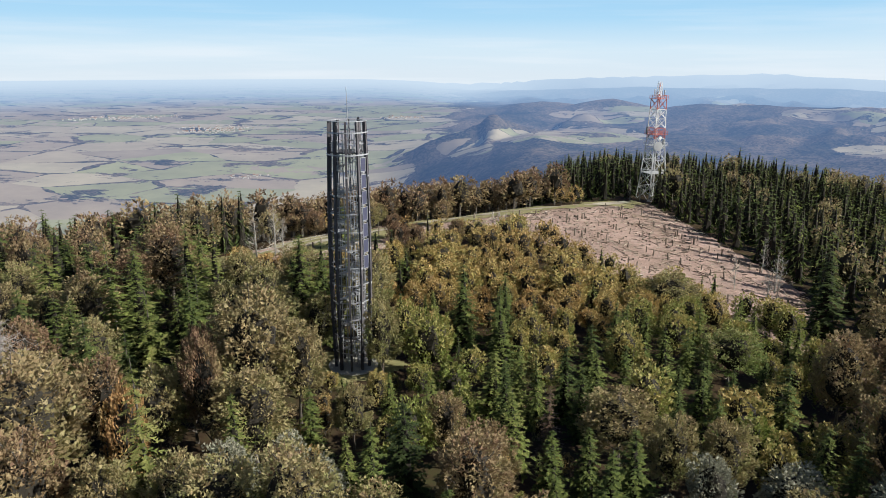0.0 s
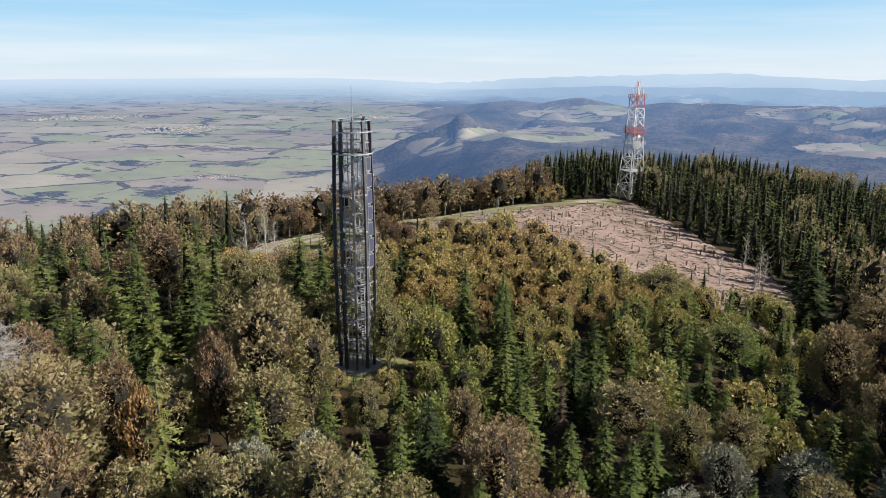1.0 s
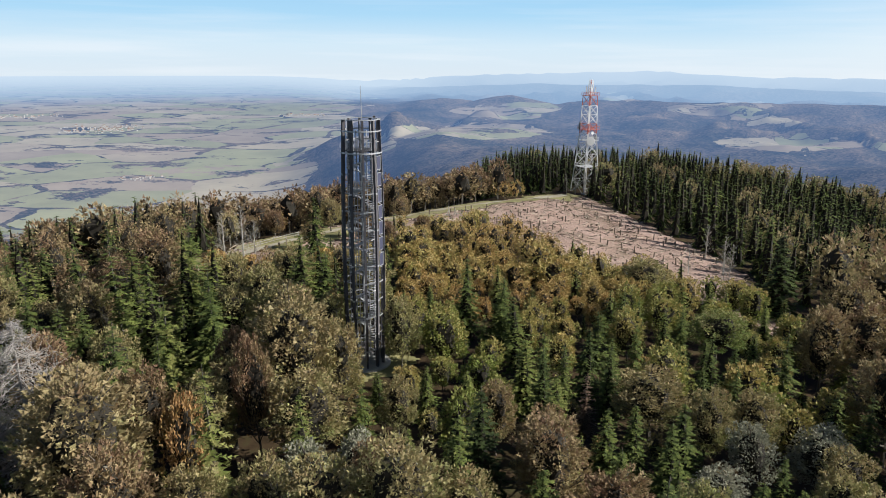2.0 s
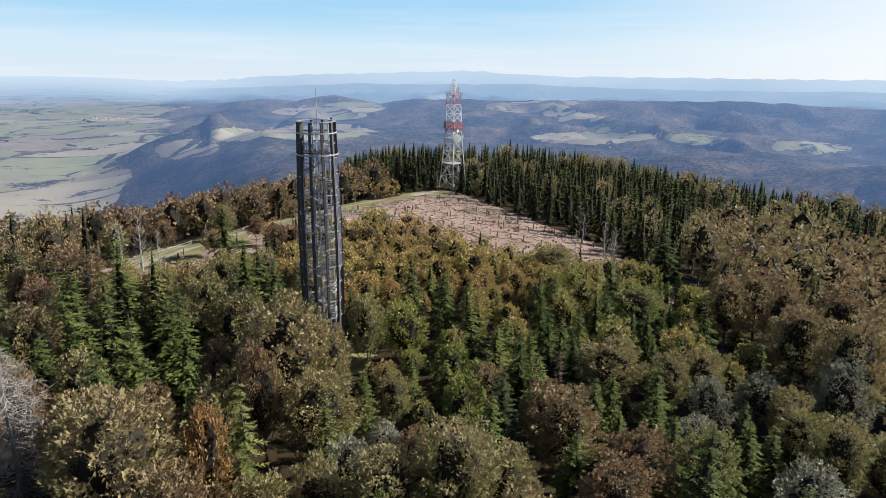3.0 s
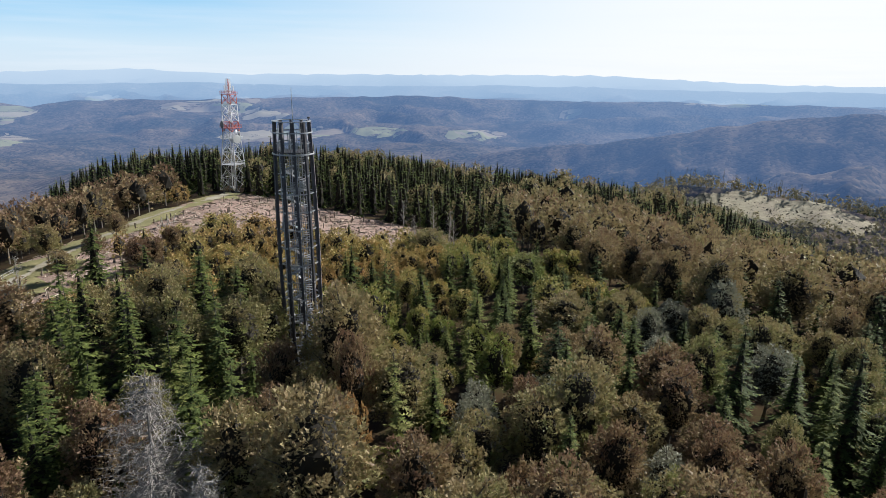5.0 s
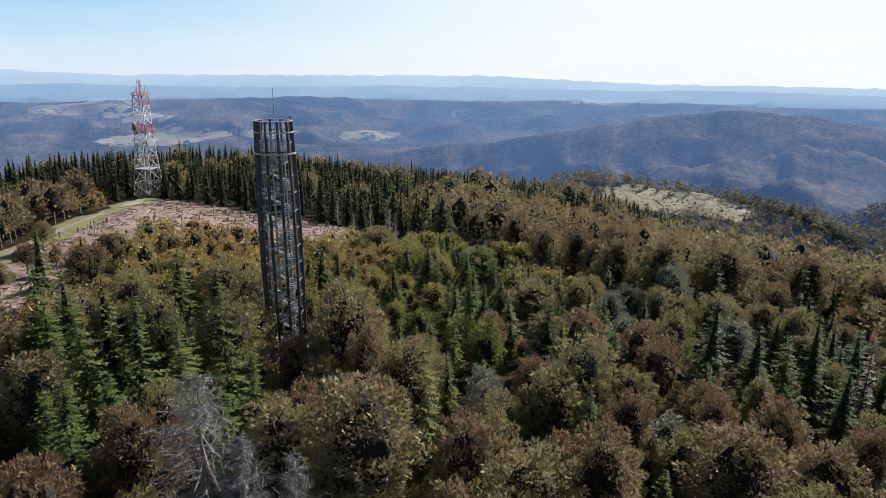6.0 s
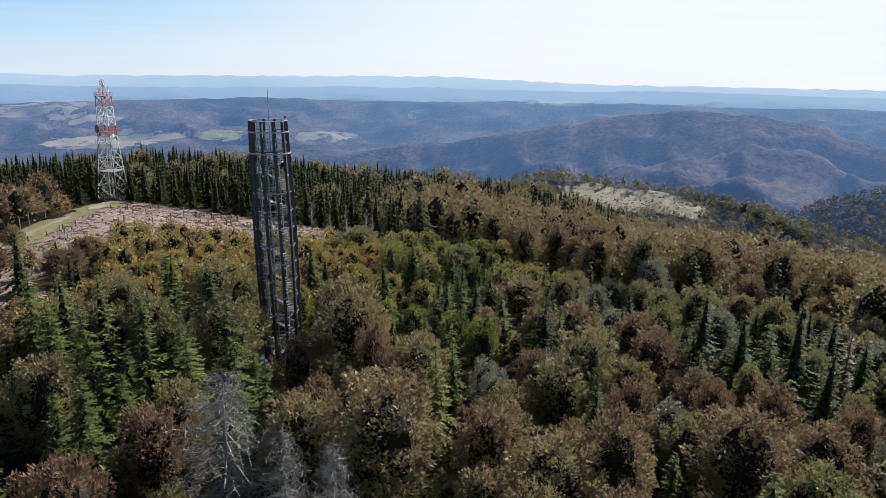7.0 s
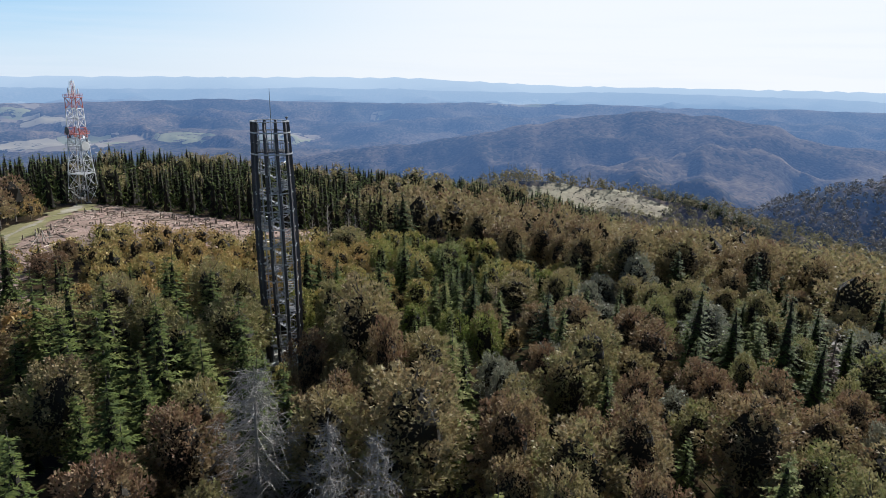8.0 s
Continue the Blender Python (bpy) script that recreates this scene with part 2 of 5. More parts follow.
SILVER = foliage("silver_leaves", [(0.0, (0.25, 0.24, 0.17)), (1.0, (0.36, 0.37, 0.29))], shine=0.5)
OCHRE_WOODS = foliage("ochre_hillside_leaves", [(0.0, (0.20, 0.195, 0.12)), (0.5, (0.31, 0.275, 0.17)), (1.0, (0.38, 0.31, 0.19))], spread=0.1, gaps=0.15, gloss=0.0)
# grey of the bare woods, with distance haze mixed into the base colour
HAZY_GREY_WOODS = foliage("grey_hillside_leaves", [(0.0, (0.25, 0.25, 0.26)), (0.5, (0.32, 0.305, 0.29)), (1.0, (0.38, 0.33, 0.27))], spread=0.1, through_leaf=0.05, gaps=0.15, gloss=0.0)
RUSSET = foliage("dry_needles", [(0.0, (0.10, 0.07, 0.05)), (1.0, (0.19, 0.13, 0.09))])
BARK = surface("grey_bark", [(0.2, (0.06, 0.05, 0.04)), (0.8, (0.19, 0.17, 0.14))], 1.6, 0.9, bump=0.6)
# solid lump inside each crown; the shade of its depths is in the colour
SHADE_CORE = surface("dark_inner_twigs", [(0.2, (0.012, 0.010, 0.007)), (0.8, (0.03, 0.025, 0.016))], 2.5, 0.95)
PALE_BARK = surface("pale_bark", [(0.2, (0.25, 0.23, 0.20)), (0.8, (0.52, 0.50, 0.45))], 1.4, 0.85)
DEAD_WOOD = surface("dead_grey_wood", [(0.2, (0.20, 0.18, 0.165)), (0.8, (0.40, 0.37, 0.34))], 1.2, 0.9)
TIMBER = surface("weathered_timber", [(0.2, (0.045, 0.043, 0.05)), (0.55, (0.085, 0.08, 0.088)), (0.85, (0.15, 0.14, 0.145))], 0.9, 0.75, bump=0.4)
STEEL = surface("galvanised_steel", [(0.2, (0.30, 0.31, 0.33)), (0.8, (0.47, 0.48, 0.50))], 2.0, 0.5, 0.35, bump=0.1)
GREY_PAINT = surface("grey_painted_steel", [(0.2, (0.42, 0.43, 0.44)), (0.8, (0.6, 0.6, 0.6))], 1.5, 0.5, 0.1, bump=0.1)
RED_PAINT = surface("red_painted_steel", [(0.2, (0.36, 0.07, 0.05)), (0.8, (0.48, 0.14, 0.10))], 1.5, 0.5, 0.0, bump=0.1)
WHITE_PAINT = surface("white_painted_steel", [(0.2, (0.62, 0.61, 0.6)), (0.8, (0.8, 0.8, 0.79))], 1.5, 0.5, 0.0, bump=0.1)
DARK_PLASTIC = surface("dark_antenna_cover", [(0.2, (0.05, 0.05, 0.055)), (0.8, (0.11, 0.11, 0.12))], 1.5, 0.5)
BLUE_PANEL = surface("blue_grey_perforated_sheet", [(0.2, (0.07, 0.075, 0.13)), (0.8, (0.12, 0.125, 0.19))], 3.0, 0.4, 0.4)
CONCRETE = surface("concrete", [(0.2, (0.35, 0.34, 0.32)), (0.8, (0.5, 0.49, 0.46))], 1.5, 0.9)
CUT_WOOD = surface("old_cut_wood", [(0.2, (0.13, 0.10, 0.08)), (0.8, (0.30, 0.25, 0.20))], 3.0, 0.9)
CUT_FACE = surface("pale_cut_face", [(0.2, (0.36, 0.29, 0.22)), (0.8, (0.52, 0.44, 0.34))], 5.0, 0.9)
# white walls and red roofs, dulled in base colour for the haze before them
HAZED_WALL = surface("pale_render_wall", [(0.2, (0.36, 0.36, 0.36)), (0.8, (0.55, 0.55, 0.54))], 0.5, 0.9, bump=0)
HAZED_RED_ROOF = surface("faded_red_roof_tiles", [(0.2, (0.19, 0.125, 0.11)), (0.8, (0.29, 0.20, 0.17))], 0.5, 0.9, bump=0)


def soil_material():
    m, nt, bs, out = material("clearcut_soil")
    p = place(nt)
    a = nnoise(nt, 0.09, 6, 0.65, p)
    b = nnoise(nt, 1.3, 5, 0.7, p)
    v = nmath(nt, "ADD", nmath(nt, "MULTIPLY", a, 0.55), nmath(nt, "MULTIPLY", b, 0.45))
    r = ramp(nt, [(0.30, (0.14, 0.14, 0.065)), (0.40, (0.24, 0.17, 0.125)), (0.5, (0.34, 0.235, 0.19)), (0.6, (0.41, 0.295, 0.245)), (0.72, (0.50, 0.40, 0.33))])
    nt.links.new(v, r.inputs["Fac"])
    nt.links.new(r.outputs["Color"], bs.inputs["Base Color"])
    bs.inputs["Roughness"].default_value = 0.95
    bu = nt.nodes.new("ShaderNodeBump")
    bu.inputs["Strength"].default_value = 0.9
    bu.inputs["Distance"].default_value = 0.25
    nt.links.new(nnoise(nt, 2.2, 5, 0.7, p), bu.inputs["Height"])
    nt.links.new(bu.outputs["Normal"], bs.inputs["Normal"])
    return m


SOIL = soil_material()
STUBBLE = surface("far_felled_ground", [(0.3, (0.16, 0.14, 0.11)), (0.45, (0.26, 0.22, 0.16)), (0.6, (0.36, 0.32, 0.22)), (0.75, (0.42, 0.38, 0.27))], 0.03, 0.95, bump=0.8, bump_scale=0.2, bump_dist=1.0, coord="PLACE")
GRASS = surface("short_dry_grass", [(0.3, (0.16, 0.155, 0.06)), (0.5, (0.27, 0.245, 0.105)), (0.7, (0.38, 0.335, 0.18))], 0.12, 0.95, bump=0.7, bump_scale=3, bump_dist=0.1, coord="PLACE")
TRACK = surface("gravel_track", [(0.3, (0.25, 0.22, 0.15)), (0.5, (0.36, 0.32, 0.24)), (0.75, (0.46, 0.43, 0.36))], 0.3, 0.95, bump=0.6, bump_scale=6, bump_dist=0.05, coord="PLACE")


def land_material():
    """Forest floor near by; fields, hedges and woods far off, with the air's light painted over them as emission."""
    m, nt, bs, out = material("land")
    lk = nt.links.new

    def attr(name):
        n = nt.nodes.new("ShaderNodeAttribute")
        n.attribute_name = name
        return n
    p = place(nt)
    air, wood, far = attr("air").outputs["Fac"], attr("wood").outputs["Fac"], attr("far").outputs["Fac"]
    uv = attr("land").outputs["Vector"]
    # forest floor
    ff = ramp(nt, [(0.3, (0.03, 0.022, 0.013)), (0.5, (0.06, 0.042, 0.025)), (0.7, (0.06, 0.06, 0.026))])
    lk(nnoise(nt, 0.35, 6, 0.65, p), ff.inputs["Fac"])
    # fields: a patchwork of strips
    mp = nt.nodes.new("ShaderNodeMapping")
    mp.inputs["Scale"].default_value = (1.1, 1.7, 1.0)
    mp.inputs["Rotation"].default_value = (0, 0, 0.25)
    lk(uv, mp.inputs["Vector"])
    wob = nt.nodes.new("ShaderNodeTexNoise")
    wob.inputs["Scale"].default_value = 2.0
    wob.inputs["Detail"].default_value = 3
    lk(mp.outputs["Vector"], wob.inputs["Vector"])
    mixv = nt.nodes.new("ShaderNodeVectorMath")
    mixv.operation = "MULTIPLY_ADD"
    lk(wob.outputs["Color"], mixv.inputs[0])
    mixv.inputs[1].default_value = (0.10, 0.10, 0.0)
    lk(mp.outputs["Vector"], mixv.inputs[2])
    vo = nt.nodes.new("ShaderNodeTexVoronoi")
    vo.voronoi_dimensions = "2D"
    vo.inputs["Scale"].default_value = 1.4
    lk(mixv.outputs["Vector"], vo.inputs["Vector"])
    sp = nt.nodes.new("ShaderNodeSeparateColor")
    lk(vo.outputs["Color"], sp.inputs["Color"])
    fld = ramp(nt, [(0.0, (0.34, 0.275, 0.19)), (0.17, (0.29, 0.285, 0.15)), (0.33, (0.37, 0.31, 0.21)), (0.48, (0.32, 0.26, 0.18)), (0.6, (0.315, 0.31, 0.16)), (0.74, (0.40, 0.345, 0.23)), (0.9, (0.30, 0.245, 0.17))], "CONSTANT")
    lk(nmath(nt, "ADD", nmath(nt, "MULTIPLY", sp.outputs["Red"], 0.94), nmath(nt, "MULTIPLY", nnoise(nt, 5.0, 3, 0.6, uv), 0.07)), fld.inputs["Fac"])
    worn = nt.nodes.new("ShaderNodeHueSaturation")
    lk(fld.outputs["Color"], worn.inputs["Color"])
    lk(nmath(nt, "ADD", 0.62, nmath(nt, "MULTIPLY", nnoise(nt, 2.2, 5, 0.7, uv), 0.7)), worn.inputs["Value"])
    ed = nt.nodes.new("ShaderNodeTexVoronoi")
    ed.voronoi_dimensions = "2D"
    ed.feature = "DISTANCE_TO_EDGE"
    ed.inputs["Scale"].default_value = 1.4
    lk(mixv.outputs["Vector"], ed.inputs["Vector"])
    hedge = nmath(nt, "LESS_THAN", ed.outputs["Distance"], nmath(nt, "MULTIPLY", nmath(nt, "SUBTRACT", nnoise(nt, 1.6, 4, 0.65, uv), 0.47), 0.42))
    groves = nmath(nt, "GREATER_THAN", nnoise(nt, 1.5, 7, 0.72, mp.outputs["Vector"]), 0.57)
    trees = nmath(nt, "MAXIMUM", hedge, groves)
    # woods: crowns as small mottling; broad dark and tan patches also paint shaded, lit slopes
    wv = nt.nodes.new("ShaderNodeTexVoronoi")
    wv.inputs["Scale"].default_value = 0.16
    lk(p, wv.inputs["Vector"])
    wc = ramp(nt, [(0.3, (0.018, 0.024, 0.02)), (0.45, (0.06, 0.055, 0.038)), (0.58, (0.15, 0.115, 0.08)), (0.72, (0.24, 0.185, 0.12))])
    ws = nt.nodes.new("ShaderNodeSeparateColor")
    lk(wv.outputs["Color"], ws.inputs["Color"])
    lk(nmath(nt, "ADD", nmath(nt, "MULTIPLY", ws.outputs["Red"], 0.2), nmath(nt, "MULTIPLY", nnoise(nt, 0.005, 5, 0.62, p), 0.8)), wc.inputs["Fac"])
    woody = nmath(nt, "MAXIMUM", trees, nmath(nt, "GREATER_THAN", nmath(nt, "ADD", wood, nmath(nt, "MULTIPLY", nmath(nt, "SUBTRACT", nnoise(nt, 0.9, 6, 0.65, uv), 0.5), 1.6)), 0.5))
    mx1 = nt.nodes.new("ShaderNodeMix")
    mx1.data_type = "RGBA"
    lk(woody, mx1.inputs["Factor"])
    lk(worn.outputs["Color"], mx1.inputs["A"])
    lk(wc.outputs["Color"], mx1.inputs["B"])
    mx2 = nt.nodes.new("ShaderNodeMix")
    mx2.data_type = "RGBA"
    lk(far, mx2.inputs["Factor"])
    lk(ff.outputs["Color"], mx2.inputs["A"])
    lk(mx1.outputs["Result"], mx2.inputs["B"])
    lk(mx2.outputs["Result"], bs.inputs["Base Color"])
    bs.inputs["Roughness"].default_value = 1.0
    bs.inputs["Specular IOR Level"].default_value = 0.0
    bu = nt.nodes.new("ShaderNodeBump")
    bu.inputs["Strength"].default_value = 1.0
    bu.inputs["Distance"].default_value = 0.5
    lk(nmath(nt, "MULTIPLY", nmath(nt, "SUBTRACT", 1.0, wv.outputs["Distance"]), nmath(nt, "MULTIPLY", woody, far)), bu.inputs["Height"])
    lk(bu.outputs["Normal"], bs.inputs["Normal"])
    # haze painted as a blue glow mixed over the land's own colour
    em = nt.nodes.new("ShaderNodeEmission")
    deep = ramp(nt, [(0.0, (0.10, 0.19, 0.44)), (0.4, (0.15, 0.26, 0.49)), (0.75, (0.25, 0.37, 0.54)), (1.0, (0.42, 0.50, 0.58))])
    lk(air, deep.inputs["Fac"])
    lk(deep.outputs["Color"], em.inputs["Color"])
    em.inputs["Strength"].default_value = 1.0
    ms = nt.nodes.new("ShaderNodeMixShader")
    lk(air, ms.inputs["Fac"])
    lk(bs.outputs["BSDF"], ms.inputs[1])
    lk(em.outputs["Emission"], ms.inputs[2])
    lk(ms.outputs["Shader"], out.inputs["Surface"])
    return m


LAND = land_material()

# ---- the ground: one sheet from the hilltop to the horizon ----
HUB = (-35.0, 12.0, 37.6)      # the middle of the sheet's rings, at eye height


def hilltop(x, y):
    """Height of the hilltop's ground."""
    z = -0.9 - 0.15 * softplus(x - 24, 8) + 0.06 * softplus(x - 95, 25) - 0.16 * softplus(-78 - x, 10)
    z = z - 0.06 * softplus(x - 95, 25) * (1 - smooth(y, 110, 230)) - 0.08 * softplus(x - 60, 15) * (1 - smooth(y, 60, 140))
    z = z - 0.055 * softplus(62 - y, 14) - 0.10 * softplus(y - 245, 25)
    z = z - 0.24 * softplus(y - 178 - 0.62 * x, 9) * smooth(70 - x, 0, 60)
    z = z + 8.5 * np.exp(-((x - 135) / 62) ** 2 - ((y - 288) / 55) ** 2)      # the wooded crest behind the mast
    return z + 0.5 * fbm(x / 30, y / 30, 3, 5)


def curve(az, pts):
    a = np.array(pts, float)
    return np.interp(az, a[:, 0], a[:, 1])


RIDGES = [  # distance, slope in front, slope behind, roughness, crest as (azimuth, degrees up)
    (4780, 0.35, 0.3, 10, [(-60, -1.45), (-32, -1.5), (-17, -1.7), (-8, -1.85), (4, -1.72), (11, -1.3), (22, -0.92), (25, -0.85), (31, -1.2), (47, -1.1), (60, -0.98), (73, -1.4), (95, -1.25), (140, -1.3)]),
    (3950, 0.14, 0.2, 40, [(-60, -3.5), (-20, -3.0), (0, -2.7), (8, -2.2), (16, -1.95), (28, -1.85), (40, -2.05), (55, -1.9), (70, -1.95), (80, -1.75), (95, -1.9), (140, -1.9)]),
    (3050, 0.10, 0.25, 40, [(-60, -9), (0, -7), (8, -4.6), (11.3, -3.2), (13.8, -2.8), (18, -3.6), (22.8, -3.2), (31, -3.05), (45, -2.8), (60, -3.0), (72, -2.85), (82, -2.85), (95, -2.7), (140, -2.7)]),
    (2300, 0.5, 0.4, 26, [(-60, -16), (-14, -14), (-7, -8.9), (0, -6.3), (2.4, -5.4), (3.6, -4.9), (4.3, -4.3), (5.0, -4.2), (5.6, -4.6), (6.6, -4.95), (8, -5.2), (12, -6.0), (20, -6.8), (30, -9), (140, -12)]),
    (1500, 0.22, 0.4, 46, [(-60, -30), (20, -16), (45, -8.5), (55, -6.8), (63, -5.8), (73.6, -3.8), (79, -3.4), (84, -3.2), (88.6, -4.1), (92, -5.2), (98, -5.5), (110, -5.5), (140, -6)]),
    (900, 0.35, 0.4, 24, [(-60, -40), (70, -22), (85, -11.5), (92, -8.6), (97, -7.2), (105, -6), (140, -6)]),
    (640, 0.35, 0.45, 5, [(-60, -50), (52, -20), (60, -11), (66, -9.3), (70, -9.5), (76, -10.1), (83, -11.0), (90, -12.4), (97, -14), (140, -18)]),
]


def true_range(r):
    """The far land lies folded up towards the hill; this is how far off it really is."""
    return np.where(r < 700, r, 700 * (np.maximum(r, 700) / 700) ** 1.75)


def ground(x, y):
    x, y = np.asarray(x, float), np.asarray(y, float)
    dx, dy = x - HUB[0], y - HUB[1]
    r = np.hypot(dx, dy) + 1e-6
    az = np.degrees(np.arctan2(dx, dy))
    near = hilltop(x, y)
    # beyond the hilltop the flanks fall away
    fall = r + 60 * smooth(-dx, 0, 150)
    near = near - 0.42 * softplus(fall - 350, 25)
    # the plain, and rolling hill country to one side
    rr = np.maximum(r, 1900)
    plain = HUB[2] - 480 * rr / (2258 * (rr / 1900) ** 2.207)
    rolling = -200 + 60 * fbm(x / 420, y / 420, 5, 21) + 35 * smooth(r, 1200, 4600)
    side = smooth(az, -7, 10)
    z = plain * (1 - side) + rolling * side
    for dist, front, back, rough, pts in RIDGES:
        e = curve(az, pts)
        d = dist * (1 + 0.05 * fbm(az / 9, az * 0 + dist, 3, 3))
        crest = HUB[2] + d * np.tan(np.radians(e)) + rough * fbm(az / 3.0, az * 0 + dist / 70, 4, 9) * 0.22
        k = (r - d)
        spur = 0.5 + 0.9 * np.abs(fbm(x / 260 + dist, y / 260, 4, 31))
        gw = dist * 0.085
        gully = rough * ((2.6 if dist > 2000 else 0.9) * np.abs(fbm(x / gw + 3, y / gw + dist, 2, 47)) + 0.25 * np.abs(fbm(x / gw * 2.7, y / gw * 2.7 + dist, 3, 53))) * smooth(-k, 0, 200) * smooth(az, -14, 6)
        steep = front * (1 + 5 * (1 - smooth(az, -4, 10))) if dist > 3000 else front
        h = crest - np.where(k < 0, -k * steep * spur, k * back) - gully
        z = np.maximum(z, np.where(h > -420, h, -420))
    w = smooth(r, 330, 520)
    return np.where(r < 330, near, np.maximum(near, z * w + np.minimum(near, z) * (1 - w)))


def plain_height(r):
    rr = np.maximum(r, 1900)
    return HUB[2] - 480 * rr / (2258 * (rr / 1900) ** 2.207)


MEADOWS = [  # open fields among the woods of the hill country: bearing and slope of the middle, half width and half height, degrees
    (12.6, -5.75, 3.6, 0.5), (6.0, -5.9, 1.6, 0.4), (2.4, -6.9, 2.0, 0.6), (14.4, -4.45, 1.8, 0.3), (11.2, -4.2, 1.8, 0.22), (15.3, -3.85, 2.2, 0.35), (28.8, -3.7, 2.4, 0.35), (33.5, -6.0, 3.0, 0.3),
    (36.8, -5.7, 2.5, 0.25), (42.5, -5.7, 2.2, 0.25), (31.3, -3.35, 1.5, 0.28), (33.3, -4.2, 2.0, 0.2), (50.2, -5.8, 2.3, 0.25), (69.5, -2.9, 2.4, 0.15), (58.1, -3.95, 0.7, 0.2), (22.5, -3.0, 1.2, 0.15)]


def build_ground():
    az = np.concatenate([np.arange(-50, 125, 0.34), np.arange(125, 310, 2.0)])
    r = np.concatenate([[3.0], np.geomspace(8, 400, 66), np.geomspace(408, 4900, 190)])
    A, R = np.meshgrid(np.radians(az), r, indexing="ij")
    X, Y = HUB[0] + R * np.sin(A), HUB[1] + R * np.cos(A)
    Z = ground(X, Y)
    n, k = A.shape
    vs = np.stack([X, Y, Z], -1).reshape(-1, 3)
    i = np.arange(n)[:, None]
    j = np.arange(k - 1)[None, :]
    a = i * k + j
    b = ((i + 1) % n) * k + j
    f = np.stack([a, a + 1, b + 1, b], -1).reshape(-1, 4)
    me = bpy.data.meshes.new("ground")
    me.vertices.add(len(vs))
    me.vertices.foreach_set("co", vs.astype(np.float32).reshape(-1))
    me.loops.add(f.size)
    me.loops.foreach_set("vertex_index", f.astype(np.int32).reshape(-1))
    me.polygons.add(len(f))
    me.polygons.foreach_set("loop_start", np.arange(0, f.size, 4, dtype=np.int32))
    me.polygons.foreach_set("loop_total", np.full(len(f), 4, np.int32))
    me.polygons.foreach_set("use_smooth", np.ones(len(f), bool))
    me.update(calc_edges=True)
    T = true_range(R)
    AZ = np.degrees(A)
    # share of the painted haze, growing with distance
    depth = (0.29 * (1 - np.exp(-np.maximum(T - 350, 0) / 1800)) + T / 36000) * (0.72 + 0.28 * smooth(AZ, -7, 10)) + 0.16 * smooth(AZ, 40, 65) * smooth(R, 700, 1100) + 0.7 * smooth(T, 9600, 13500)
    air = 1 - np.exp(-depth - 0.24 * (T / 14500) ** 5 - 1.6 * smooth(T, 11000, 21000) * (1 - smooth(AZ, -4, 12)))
    side = smooth(AZ, -4, 6)
    wood = 0.14 + 0.62 * side
    wood = np.maximum(wood, 1.1 * smooth(R, 1900, 1650))
    wood = np.maximum(wood, 0.72 * smooth(Z - plain_height(R), 8, 40))
    UP = np.degrees(np.arctan2(Z - HUB[2], R))
    for a0, u0, wa, wu in MEADOWS:
        reach = np.hypot((AZ - a0) / wa, (UP - u0) / wu)
        wood = np.where(R > 1650, wood - 0.85 * smooth(1.5 - reach, 0.0, 0.8), wood)
    far = smooth(R, 380, 520)
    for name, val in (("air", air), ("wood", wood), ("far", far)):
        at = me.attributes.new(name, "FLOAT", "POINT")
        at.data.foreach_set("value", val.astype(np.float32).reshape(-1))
    land = np.stack([T * np.sin(A), T * np.cos(A), 0 * T], -1) / 1000
    at = me.attributes.new("land", "FLOAT_VECTOR", "POINT")
    at.data.foreach_set("vector", land.astype(np.float32).reshape(-1))
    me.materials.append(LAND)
    return tagged(new("ground", me), "wooded hilltop ground falling to fields and blue hills", "ground", kind="structure")


build_ground()


# ---- the clearing and the track on the hilltop ----
CLEARING = [(15, 160), (25, 147), (33, 126), (46, 119), (54, 106), (53, 92), (62, 90), (68, 112), (74, 142), (73, 162), (70, 186), (66, 224),
            (47, 217), (33, 206), (15, 190), (0, 184), (-14, 174), (-36, 156), (-42, 140), (-33, 120), (-20, 122), (-8, 150), (4, 158)]
TRACK_LINE = [(-60, 112), (-44, 128), (-30, 148), (-13, 165), (8, 183), (28, 198), (44, 209), (60, 222)]


def inside(x, y, poly):
    x, y = np.asarray(x, float), np.asarray(y, float)
    hit = np.zeros(x.shape, bool)
    for (x0, y0), (x1, y1) in zip(poly, poly[1:] + poly[:1]):
        if y0 == y1:
            continue
        c = ((y0 > y) != (y1 > y)) & (x < (x1 - x0) * (y - y0) / (y1 - y0) + x0)
        hit ^= c
    return hit


def line_distance(x, y, line):
    x, y = np.asarray(x, float), np.asarray(y, float)
    best = np.full(x.shape, 1e9)
    for (x0, y0), (x1, y1) in zip(line, line[1:]):
        t = np.clip(((x - x0) * (x1 - x0) + (y - y0) * (y1 - y0)) / ((x1 - x0) ** 2 + (y1 - y0) ** 2), 0, 1)
        best = np.minimum(best, np.hypot(x - x0 - t * (x1 - x0), y - y0 - t * (y1 - y0)))
    return best


